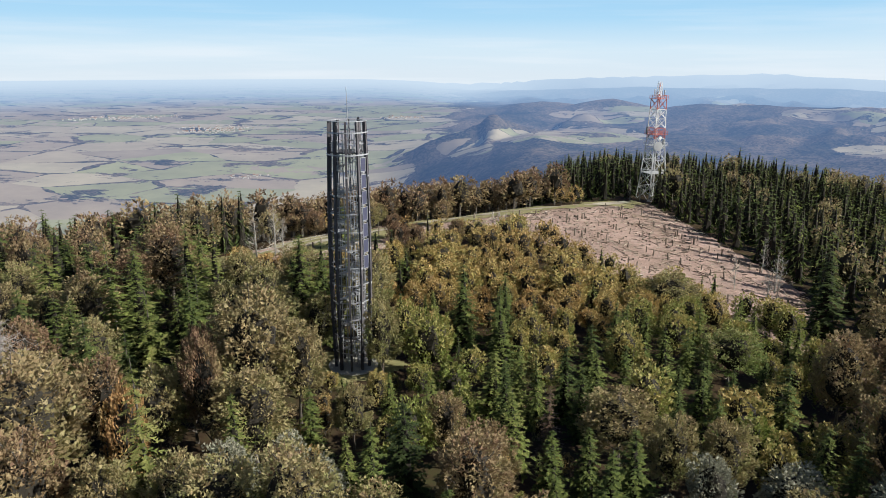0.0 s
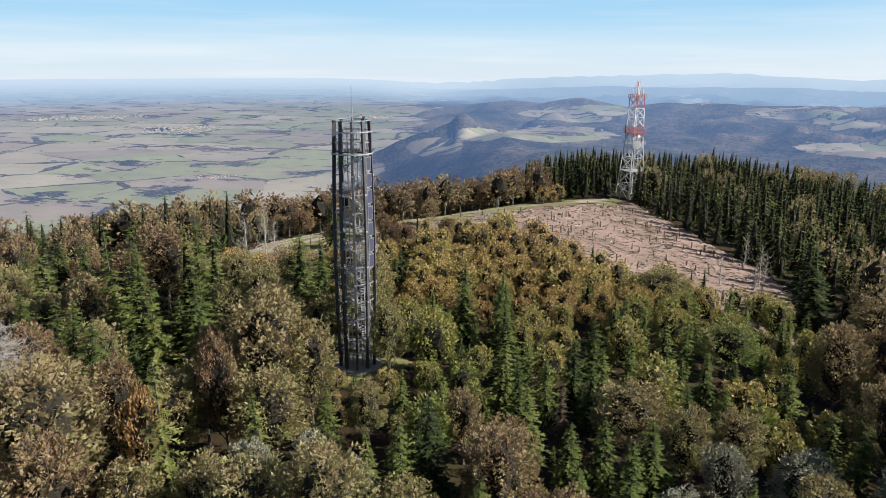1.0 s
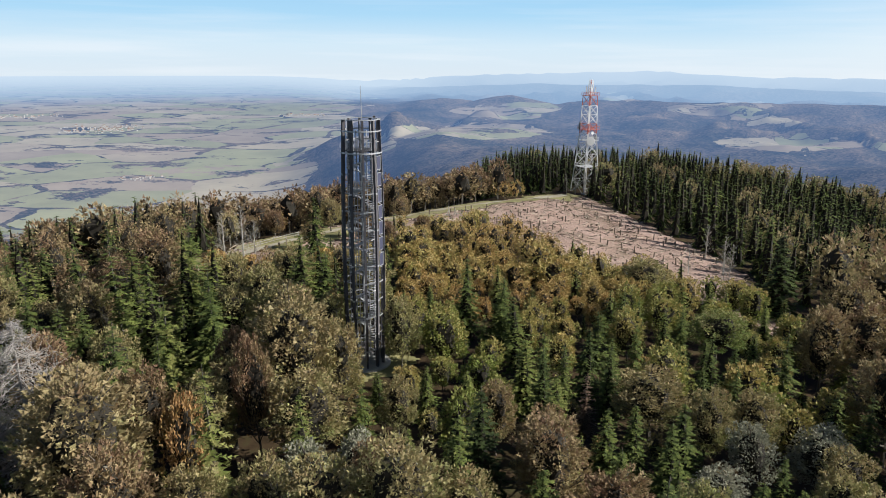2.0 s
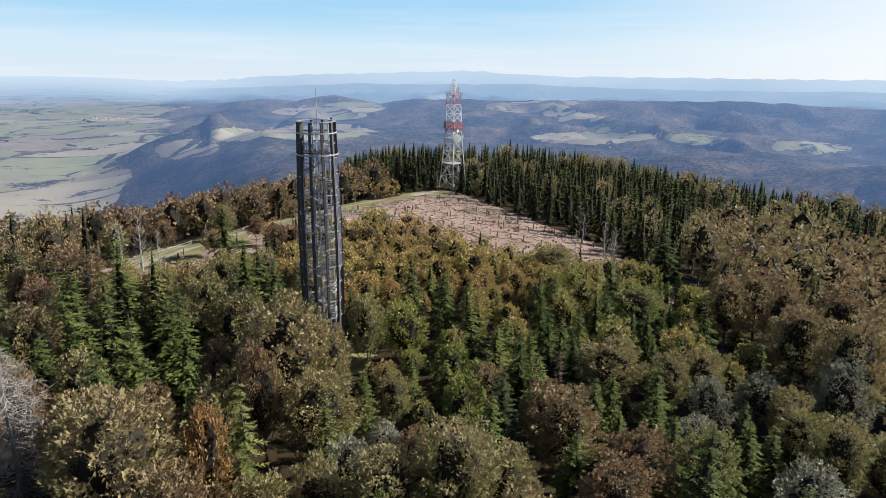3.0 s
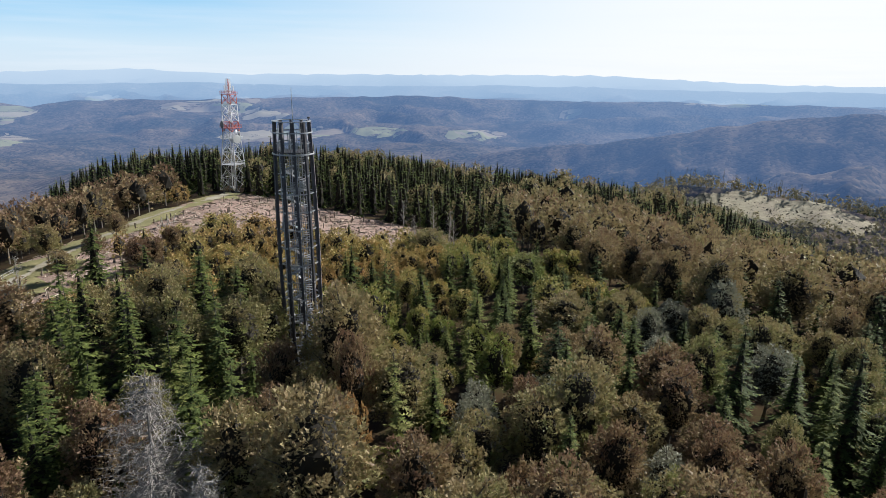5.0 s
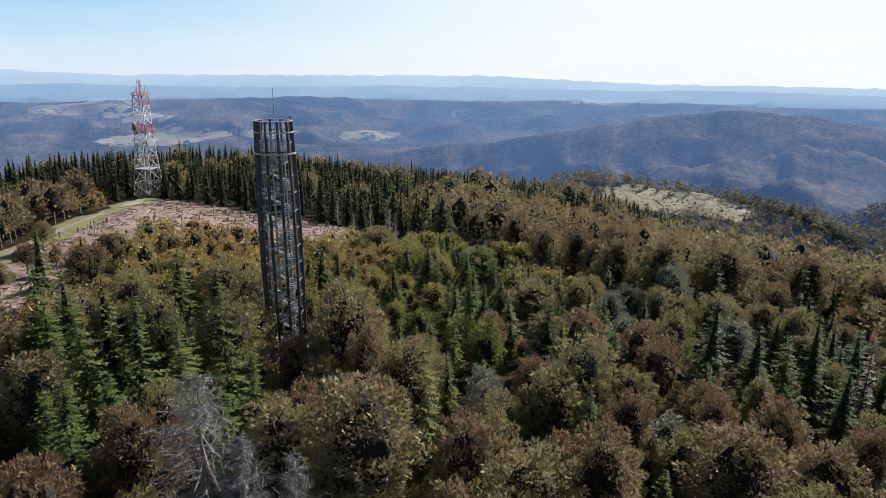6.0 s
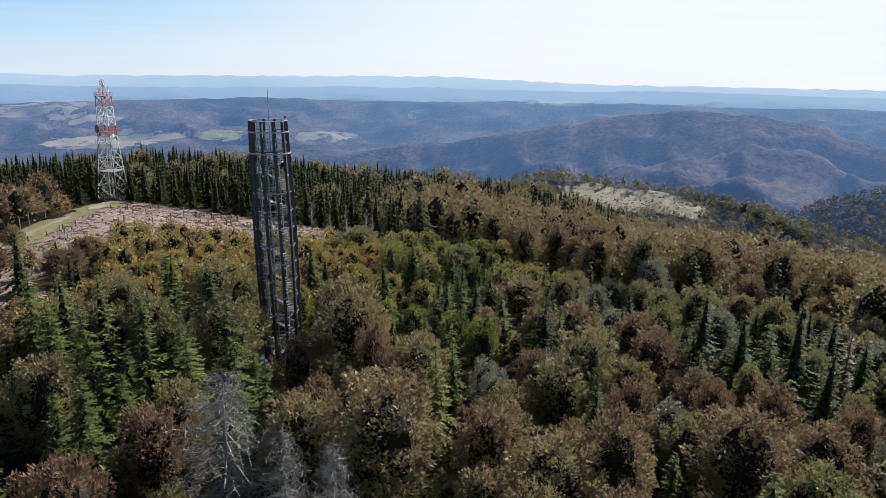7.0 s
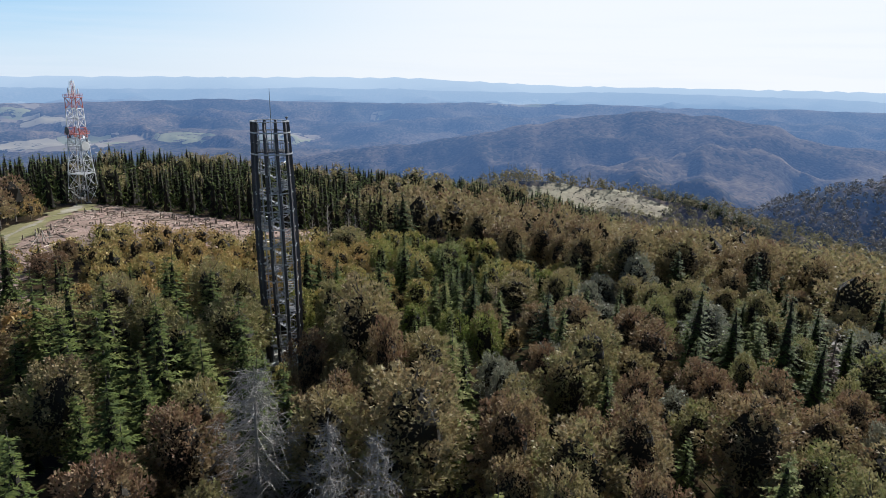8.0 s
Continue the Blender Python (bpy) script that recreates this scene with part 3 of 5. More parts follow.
def drape(name, keep, box, step, lift, mat, relief=0.0):
    """A sheet laid on the ground where keep(x, y) holds."""
    gx = np.arange(box[0], box[2], step)
    gy = np.arange(box[1], box[3], step)
    X, Y = np.meshgrid(gx, gy, indexing="ij")
    K = keep(X, Y)
    Z = ground(X, Y) + lift + relief * fbm(X / 2.5, Y / 2.5, 3, 44)
    n, k = X.shape
    idx = np.arange(n * k).reshape(n, k)
    ok = K[:-1, :-1] & K[1:, :-1] & K[1:, 1:] & K[:-1, 1:]
    f = np.stack([idx[:-1, :-1], idx[1:, :-1], idx[1:, 1:], idx[:-1, 1:]], -1)[ok]
    used = np.unique(f)
    back = np.full(n * k, -1)
    back[used] = np.arange(len(used))
    vs = np.stack([X, Y, Z], -1).reshape(-1, 3)[used]
    return new(name, mesh_of(name, vs.tolist(), back[f].tolist(), (mat,), True))


tagged(drape("clearing", lambda x, y: inside(x + 3 * fbm(x / 6, y / 6, 2, 8), y + 3 * fbm(x / 6, y / 6, 2, 12), CLEARING),
             (-50, 85, 85, 232), 1.0, 0.22, SOIL, 0.16), "felled clearing of bare reddish soil with brushwood", "clearing", kind="structure")
tagged(drape("grass_verge", lambda x, y: line_distance(x, y, TRACK_LINE) < 5.5 + 7 * fbm(x / 8, y / 8, 3, 15), (-75, 95, 75, 235), 1.0, 0.42, GRASS, 0.06),
       "strip of pale dry grass beside the hilltop track", "grass", kind="structure")
tagged(drape("track", lambda x, y: line_distance(x, y, TRACK_LINE) < 1.5 + 2.2 * fbm(x / 6, y / 6, 3, 25), (-75, 95, 75, 235), 0.6, 0.56, TRACK, 0.03),
       "pale gravel forest track across the hilltop", "track", kind="structure")

# ---- lookout tower ----
TOWER = (-11.6, 87.9)
tagged(drape("grass_patch", lambda x, y: np.hypot(x - TOWER[0] - 0.5, y - TOWER[1]) < 6.5 + 2 * fbm(x / 3, y / 3, 2, 33), (-23, 77, 0, 99), 0.6, 0.12, GRASS, 0.05),
       "patch of dry grass round the tower's foot", "grass", kind="structure")
TOWER_TOP = 30.4
TOWER_FOOT = float(ground(*TOWER)) - 0.1


def tower_radius(z):
    """The ring of columns swells a little half way up."""
    t = (z - TOWER_FOOT) / (TOWER_TOP - TOWER_FOOT)
    return 2.24 - 0.04 * t + 0.33 * math.sin(math.pi * min(max(t, 0.0), 1.0))


def lookout_tower():
    root = new("lookout_tower")
    root.location = (*TOWER, 0)
    tagged(root, "tall round lookout tower of weathered timber columns and steel", "lookout tower")
    foot, top = TOWER_FOOT, TOWER_TOP

    def lean(z):
        """The foot stands a little out to one side of the top."""
        return -0.95 * (1 - (z - foot) / (top - foot))

    def at(angle, r, z):
        return Vector((math.cos(angle) * r, math.sin(angle) * r + lean(z), z))
    count = 10
    first = radians(-33 - 360 / count / 2)
    angles = [first + 2 * math.pi * i / count for i in range(count)]
    bm = bmesh.new()
    bmesh.ops.create_cone(bm, cap_ends=True, segments=32, radius1=3.3, radius2=3.2, depth=0.5)
    bmesh.ops.translate(bm, vec=(0, lean(foot), foot + 0.05), verts=bm.verts)
    part("foundation", bm, CONCRETE, root, "round concrete foundation slab")
    levels = [foot + 0.35 + 2.25 * i for i in range(13)]
    for i, a in enumerate(angles):
        bm = bmesh.new()
        n = 10
        zs = [foot + 0.3 + (top - foot - 0.3) * k / n for k in range(n + 1)]
        for z0, z1 in zip(zs, zs[1:]):
            p, q = at(a, tower_radius(z0), z0), at(a, tower_radius(z1), z1)
            out = Vector((math.cos(a), math.sin(a), 0))
            bm_bar(bm, p, q, 0.25, 0.36, up=out)
        bmesh.ops.remove_doubles(bm, verts=bm.verts, dist=0.002)
        part("column", bm, TIMBER, root)
    # brackets that tie the columns to the inner steel
    for i, a in enumerate(angles):
        for k, z in enumerate(levels[1:-1]):
            if (i + k) % 2 == 0:
                continue
            bm = bmesh.new()
            r = tower_radius(z)
            bm_bar(bm, at(a, r - 0.75, z), at(a, r + 0.24, z), 0.09, 0.12)
            bm_box(bm, 0, 0, 0, 0.04, 0.30, 0.22, Matrix.Translation(at(a, r + 0.20, z)) @ Matrix.Rotation(a, 4, "Z"))
            part("bracket", bm, STEEL, root, "galvanised steel bracket")

    def hoop(name, z, w, h, mat, dr=0.0, label=""):
        bm = bmesh.new()
        r = tower_radius(z) + dr
        seg = 56
        ring = []
        for s in range(seg):
            t = 2 * math.pi * s / seg
            ring.append([bm.verts.new(at(t, r + du, z + dv)) for du, dv in ((-w / 2, -h / 2), (w / 2, -h / 2), (w / 2, h / 2), (-w / 2, h / 2))])
        for s in range(seg):
            p, q = ring[s], ring[(s + 1) % seg]
            for k in range(4):
                bm.faces.new((p[k], q[k], q[(k + 1) % 4], p[(k + 1) % 4]))
        return part(name, bm, mat, root, label)
    hoop("top_ring", top + 0.02, 0.40, 0.07, STEEL, 0.0, "galvanised ring along the top of the columns")
    hoop("ring", top - 1.3, 0.06, 0.15, STEEL, 0.21)
    hoop("ring", top - 2.6, 0.05, 0.08, STEEL, -0.1)
    hoop("ring", top - 3.9, 0.07, 0.17, STEEL, 0.21)
    hoop("ring", top - 4.0, 0.10, 0.12, STEEL, -0.25)
    for z in levels[1:11:1]:
        hoop("ring", z, 0.08, 0.12, STEEL, -0.12)
    # inner steel posts and the winding stair
    for i in range(4):
        a = first + math.pi / 4 + i * math.pi / 2
        bm = bmesh.new()
        bm_bar(bm, at(a, 0.62, foot + 0.3), at(a, 0.62, top - 1.3), 0.13, sides=8)
        part("inner_post", bm, STEEL, root)
    for i in range(0, count, 2):
        a = angles[i]
        bm = bmesh.new()
        bm_bar(bm, at(a, 1.86, foot + 0.3), at(a, tower_radius(top) - 0.42, top - 0.2), 0.11, sides=6)
        part("steel_upright", bm, STEEL, root)
    step_bm = bmesh.new()
    bm_box(step_bm, 1.22, 0, 0, 1.15, 0.30, 0.045)
    step_me = bpy.data.meshes.new("step")
    step_bm.to_mesh(step_me)
    step_bm.free()
    step_me.materials.append(STEEL)
    rise, turn = 0.185, radians(20)
    n = int((top - 3.9 - foot - 0.4) / rise)
    for s in range(n):
        ob = new("step", step_me)
        ob.parent = root
        ob.matrix_basis = Matrix.Translation((0, lean(foot + 0.4 + rise * s), foot + 0.4 + rise * s)) @ Matrix.Rotation(first + turn * s, 4, "Z")
    # stair rails: winding handrails and balusters
    for name, r, dz in (("handrail", 1.84, 1.05), ("handrail", 1.84, 0.55), ("stringer", 1.84, -0.08), ("stringer", 0.66, -0.08)):
        bm = bmesh.new()
        pts = [at(first + turn * s, r, foot + 0.4 + rise * s + dz) for s in range(0, n, 1)]
        bm_tube(bm, pts, [0.035 if name == "handrail" else 0.06] * len(pts), 4)
        part(name, bm, STEEL, root)
    rod_bm = bmesh.new()
    bm_bar(rod_bm, (1.84, 0, 0), (1.84, 0, 1.05), 0.03)
    rod_me = bpy.data.meshes.new("baluster")
    rod_bm.to_mesh(rod_me)
    rod_bm.free()
    rod_me.materials.append(STEEL)
    for s in range(n):
        ob = new("baluster", rod_me)
        ob.parent = root
        ob.matrix_basis = Matrix.Translation((0, lean(foot + 0.4 + rise * s), foot + 0.4 + rise * s)) @ Matrix.Rotation(first + turn * s, 4, "Z")
    # landings with barred rails every few turns
    for k, z in enumerate((foot + 6.9, foot + 12.4, foot + 17.9, foot + 23.2)):
        a0 = radians(-70 + 95 * k)
        bm = bmesh.new()
        seg = 7
        lo = []
        for s in range(seg + 1):
            a = a0 + radians(75) * s / seg
            lo.append((bm.verts.new(at(a, 0.7, z)), bm.verts.new(at(a, 1.95, z)), bm.verts.new(at(a, 1.95, z + 0.07)), bm.verts.new(at(a, 0.7, z + 0.07))))
        for p, q in zip(lo, lo[1:]):
            for m in range(4):
                bm.faces.new((p[m], q[m], q[(m + 1) % 4], p[(m + 1) % 4]))
        part("landing", bm, STEEL, root)
        bm = bmesh.new()
        for s in range(17):
            a = a0 + radians(75) * s / 16
            bm_bar(bm, at(a, 1.93, z), at(a, 1.93, z + 1.1), 0.03)
            if s < 16:
                b = a0 + radians(75) * (s + 1) / 16
                for h in (0.1, 1.1):
                    bm_bar(bm, at(a, 1.93, z + h), at(b, 1.93, z + h), 0.045)
        part("landing_rail", bm, STEEL, root)
    # platform on top
    bm = bmesh.new()
    bmesh.ops.create_cone(bm, cap_ends=True, segments=28, radius1=1.98, radius2=1.98, depth=0.12)
    bmesh.ops.translate(bm, vec=(0, lean(top - 3.7), top - 3.7), verts=bm.verts)
    part("platform", bm, TIMBER, root, "round timber platform near the top")
    for s in range(count * 4):
        a = first + 2 * math.pi * s / (count * 4)
        bm = bmesh.new()
        bm_bar(bm, at(a, 1.94, top - 3.65), at(a, 1.96, top - 2.5), 0.035)
        part("baluster", bm, STEEL, root)
    bm = bmesh.new()
    for s in range(28):
        a, b = 2 * math.pi * s / 28, 2 * math.pi * (s + 1) / 28
        bm_bar(bm, at(a, 1.95, top - 2.5), at(b, 1.95, top - 2.5), 0.06)
    part("platform_rail", bm, STEEL, root)
    # blue-grey sheets between two columns
    a = radians(-33)
    for k in range(7):
        z = top - 5.1 - 2.0 * k
        r = tower_radius(z) - 0.02
        m = Matrix.Translation(at(a, r, z)) @ Matrix.Rotation(a, 4, "Z")
        bm = bmesh.new()
        bm_box(bm, 0, 0, 0, 0.04, 0.86, 1.6, m)
        sheet = part("panel", bm, BLUE_PANEL, root, "blue-grey perforated sheet panel")
        bm = bmesh.new()
        for dz in (-0.82, 0.82):
            bm_box(bm, 0.03, 0, dz, 0.06, 0.98, 0.07, m)
        for dy in (-0.45, 0.45):
            bm_box(bm, 0.03, dy, 0, 0.06, 0.05, 1.64, m)
        bm_box(bm, 0.03, 0, -1.0, 0.05, 0.5, 0.05, m)
        part("panel_frame", bm, STEEL, sheet, "pale steel frame")
    # lightning rod and a small sensor
    bm = bmesh.new()
    bm_bar(bm, (0.15, -0.1, top - 3.6), (0.1, -0.1, top + 1.4), 0.11, sides=6)
    bm_bar(bm, (0.1, -0.1, top + 1.4), (0.05, -0.1, top + 4.0), 0.10, sides=6, w2=0.05)
    part("lightning_rod", bm, STEEL, root)
    bm = bmesh.new()
    p = at(radians(-42), tower_radius(top) - 0.1, top)
    bm_bar(bm, p, p + Vector((0, 0, 0.35)), 0.07)
    bm_box(bm, p.x, p.y, p.z + 0.42, 0.3, 0.22, 0.22, bevel=0.03)
    part("sensor", bm, DARK_PLASTIC, root, "small dark sensor box")
    return root


lookout_tower()

# ---- telecom mast ----
MAST = (69.2, 233.4)


def telecom_mast():
    foot = float(ground(*MAST)) - 0.2
    root = new("telecom_mast")
    root.location = (*MAST, 0)
    root.rotation_euler = (0, 0, radians(22))
    tagged(root, "red and white steel lattice telecom mast with dishes", "telecom mast")
    top = 25.6
    H = top - foot

    def half(z):
        t = (z - foot) / H
        return 3.5 - 1.5 * (t / 0.62) ** 0.9 if t < 0.62 else 2.0 - 0.3 * (t - 0.62) / 0.38

    def corner(i, z):
        s = ((1, 1), (-1, 1), (-1, -1), (1, -1))[i % 4]
        return Vector((s[0] * half(z), s[1] * half(z), z))
    zs = [foot + H * f for f in (0, 0.14, 0.28, 0.41, 0.52, 0.62, 0.72, 0.81, 0.90, 1.0)]
    mats = [GREY_PAINT] * 5 + [RED_PAINT, WHITE_PAINT, WHITE_PAINT, RED_PAINT]
    for k, (z0, z1) in enumerate(zip(zs, zs[1:])):
        w = 0.26 - 0.01 * k
        for i in range(4):
            bm = bmesh.new()
            bm_bar(bm, corner(i, z0), corner(i, z1), w)
            part("leg", bm, mats[k], root)
            bm = bmesh.new()
            a, b, c, d = corner(i, z0), corner(i + 1, z0), corner(i, z1), corner(i + 1, z1)
            mid = (c + d) / 2
            bm_bar(bm, a, d, 0.11)
            bm_bar(bm, b, c, 0.11)
            if k < 5:
                bm_bar(bm, (a + d) / 2, mid, 0.09)
            part("cross_brace", bm, mats[k], root)
            bm = bmesh.new()
            bm_bar(bm, c, d, 0.12)
            part("girt", bm, mats[k], root)
    for z, s, mat in ((foot + H * 0.28, 0.1, GREY_PAINT), (foot + H * 0.55, 0.5, GREY_PAINT), (foot + H * 0.66, 0.6, RED_PAINT), (top, 0.35, RED_PAINT)):
        h = half(z) + s
        bm = bmesh.new()
        bm_box(bm, 0, 0, z, 2 * h, 2 * h, 0.12)
        plat = part("platform", bm, mat, root)
        bm = bmesh.new()
        for i in range(4):
            c = [Vector((sx * h, sy * h, z)) for sx, sy in ((1, 1), (-1, 1), (-1, -1), (1, -1))]
            p, q = c[i], c[(i + 1) % 4]
            for dz in (0.55, 1.1):
                bm_bar(bm, p + Vector((0, 0, dz)), q + Vector((0, 0, dz)), 0.07)
            for t in (0, 0.25, 0.5, 0.75):
                b = p.lerp(q, t)
                bm_bar(bm, b, b + Vector((0, 0, 1.1)), 0.07)
        part("platform_rail", bm, mat, plat)
    # cable ladder up one face
    bm = bmesh.new()
    for s in (-0.3, 0.3):
        bm_bar(bm, (s, -0.2, foot), (s, -0.2, top), 0.09)
    z = foot + 0.5
    while z < top:
        bm_bar(bm, (-0.3, -0.2, z), (0.3, -0.2, z), 0.05)
        z += 0.6
    part("cable_ladder", bm, GREY_PAINT, root)
    # narrow head with rods and panel aerials
    for i in range(4):
        bm = bmesh.new()
        s = ((1, 1), (-1, 1), (-1, -1), (1, -1))[i]
        bm_bar(bm, (s[0] * 0.75, s[1] * 0.75, top), (s[0] * 0.45, s[1] * 0.45, top + 5.0), 0.12)
        part("head_leg", bm, WHITE_PAINT if i % 2 else RED_PAINT, root)
    bm = bmesh.new()
    for k in range(5):
        z = top + 1.0 * k + 0.6
        h = 0.75 - 0.3 * (z - top) / 5
        c = [(h, h, z), (-h, h, z), (-h, -h, z), (h, -h, z)]
        for i in range(4):
            bm_bar(bm, c[i], c[(i + 1) % 4], 0.07)
            q = c[(i + 1) % 4]
            bm_bar(bm, c[i], (q[0] * 0.93, q[1] * 0.93, z + 0.9), 0.06)
    part("head_lattice", bm, WHITE_PAINT, root)
    for dx, dy, h in ((-1.2, 0.6, 2.6), (1.2, 0.8, 2.0), (-0.9, -1.1, 3.0), (1.1, -1.0, 2.3), (0.2, 1.2, 1.8)):
        bm = bmesh.new()
        bm_bar(bm, (dx, dy, top), (dx, dy, top + h + 0.5), 0.08, sides=6)
        bm_box(bm, dx * 1.1, dy * 1.1, top + h - 0.5, 0.26, 0.22, 1.9, bevel=0.04)
        part("panel_aerial", bm, WHITE_PAINT, root)

    def dish(angle, z, r, size, mat, label):
        base = Matrix.Rotation(angle, 4, "Z")
        bm = bmesh.new()
        n = 20
        prof = [(0.0, 0.10), (0.6, 0.14), (0.92, 0.26), (1.0, 0.34), (1.0, 0.46), (0.96, 0.48), (0.0, 0.50)]
        rings = [[bm.verts.new((r + f * size, math.cos(2 * math.pi * k / n) * size * q, z + math.sin(2 * math.pi * k / n) * size * q)) for k in range(n)] if q > 0
                 else [bm.verts.new((r + f * size, 0, z))] for q, f in prof]
        for p, q in zip(rings, rings[1:]):
            for k in range(n):
                j = (k + 1) % n
                if len(p) == 1:
                    bm.faces.new((p[0], q[k], q[j]))
                elif len(q) == 1:
                    bm.faces.new((p[k], p[j], q[0]))
                else:
                    bm.faces.new((p[k], p[j], q[j], q[k]))
        bmesh.ops.transform(bm, matrix=base, verts=bm.verts)
        d = part("dish", bm, mat, root, label)
        bm = bmesh.new()
        bm_bar(bm, (half(z) * 0.9, 0, z), (r + 0.2 * size, 0, z), 0.14, sides=6)
        bm_bar(bm, (r - 0.1, 0, z - size), (r - 0.1, 0, z + size), 0.10, sides=6)
        bmesh.ops.transform(bm, matrix=base, verts=bm.verts)
        part("dish_mount", bm, GREY_PAINT, d)
    dish(radians(-90 - 22), 10.6, 2.7, 1.45, WHITE_PAINT, "round white drum dish")
    dish(radians(170 - 22), 15.4, 2.6, 1.3, DARK_PLASTIC, "round dark drum dish")
    dish(radians(-35 - 22), 11.7, 2.3, 0.9, DARK_PLASTIC, "small dark drum dish")
    dish(radians(-60 - 22), 13.2, 1.7, 0.6, WHITE_PAINT, "small white dish")
    dish(radians(170 - 22), 13.6, 2.2, 0.5, DARK_PLASTIC, "small dark dish")
    for i in range(4):
        c = corner(i, foot)
        bm = bmesh.new()
        bm_box(bm, c.x, c.y, foot + 0.15, 1.2, 1.2, 0.9, bevel=0.05)
        part("footing", bm, CONCRETE, root)
    return root


telecom_mast()

# ---- trees ----
rng = np.random.RandomState(7)


def unit(v):
    return v / (np.linalg.norm(v, axis=-1, keepdims=True) + 1e-9)


def leaves_at(centres, size, lean, gen):
    """A pointed leaf at each centre, facing about the way lean says."""
    n = len(centres)
    nrm = unit(lean + gen.normal(0, 0.55, (n, 3)))
    t = unit(np.cross(nrm, gen.normal(0, 1, (n, 3))))
    b = np.cross(nrm, t)
    s = size * gen.uniform(0.6, 1.35, (n, 1))
    w = s * gen.uniform(0.45, 0.75, (n, 1))
    return np.stack([centres - t * s, centres + t * s * 0.6 - b * w + nrm * s * 0.15, centres + t * s * 0.6 + b * w], 1)


def fronds(centres, along, face, size, gen, slim=0.42):
    """A slim leafy shoot at each centre that points along and shows its flat side to face."""
    n = len(centres)
    side = unit(np.cross(along, face))
    s = size * gen.uniform(0.6, 1.5, (n, 1))
    w = s * slim * gen.uniform(0.7, 1.3, (n, 1))
    lo = centres - along * s * 0.5
    return np.stack([lo - side * w, lo + side * w, centres + along * s * 0.75], 1)


def plume_crown(gen, height, base, radius, plumes, per, size, lift=0.55, slim=0.5):
    """A broadleaf crown: leafy plumes on rising limbs round a lumpy dome, with gaps between. Shoots, their tints, the limbs' tips, the inner mass."""
    mid = base + (height - base) * 0.46
    up, down = height - mid, mid - base
    lob = unit(gen.normal(0, 1, (9, 3)) * (1, 1, 0.7) + (0, 0, 0.25))
    lob_r = gen.uniform(0.4, 1.0, 9)

    def swelling(v):
        return 0.72 + 0.34 * np.max(np.clip(v @ lob.T, 0, 1) ** 3 * lob_r, axis=1)

    def shell(v, r):
        return np.stack([v[:, 0] * radius * r, v[:, 1] * radius * r, mid + v[:, 2] * np.where(v[:, 2] > 0, up, down) * (0.35 + 0.65 * r)], 1)
    k = np.arange(plumes) + 0.5
    cz = 1 - 1.5 * k / plumes
    turn = k * 2.39996 + gen.normal(0, 0.3, plumes)
    d = unit(np.stack([np.sqrt(1 - cz ** 2) * np.cos(turn), np.sqrt(1 - cz ** 2) * np.sin(turn), cz], 1) + gen.normal(0, 0.08, (plumes, 3)))
    tip = shell(d, swelling(d) * gen.uniform(0.84, 1.1, plumes))
    grow = unit(d * (1, 1, 0.6) + (0, 0, lift) + gen.normal(0, 0.12, (plumes, 3)))
    long = radius * 0.6 * gen.uniform(0.75, 1.25, (plumes, 1))
    wide = radius * 2.3 / math.sqrt(plumes) * gen.uniform(0.75, 1.25, (plumes, 1))
    e1 = unit(np.cross(grow, gen.normal(0, 1, (plumes, 3))))
    e2 = np.cross(grow, e1)
    u = gen.beta(1.7, 1.15, (plumes, per))
    a = gen.uniform(0, 2 * math.pi, (plumes, per))
    r = np.sqrt(gen.uniform(0.15, 1, (plumes, per))) * wide * np.clip(1.08 - u, 0, 1) ** 0.55
    off = e1[:, None] * np.cos(a)[..., None] + e2[:, None] * np.sin(a)[..., None]
    c = tip[:, None] + grow[:, None] * ((u - 1) * long)[..., None] + off * r[..., None]
    n = plumes * per
    along = unit((grow[:, None] + off * 0.75).reshape(n, 3) + gen.normal(0, 0.35, (n, 3)))
    face = unit((off * 0.7 + d[:, None] * 0.8).reshape(n, 3) + (0, 0, 0.3) + gen.normal(0, 0.35, (n, 3)))
    tint = np.repeat(gen.normal(0.02, 0.09, plumes) - 0.13 * cz, per) + gen.normal(0, 0.04, n)

    def body(fine, fill=0.5):
        return lump(gen, fine, lambda v: shell(v, swelling(v) * fill * gen.uniform(0.8, 1.14, len(v))))
    return fronds(c.reshape(n, 3), along, face, size, gen, slim), tint, tip, body


def lump(gen, subdivisions, shape):
    """The dense inner mass of a crown, as faces; coloured near-black as shade."""
    bm = bmesh.new()
    bmesh.ops.create_icosphere(bm, subdivisions=subdivisions, radius=1.0)
    co = np.array([v.co[:] for v in bm.verts])
    fs = np.array([[v.index for v in f.verts] for f in bm.faces])
    bm.free()
    return shape(unit(co))[fs]


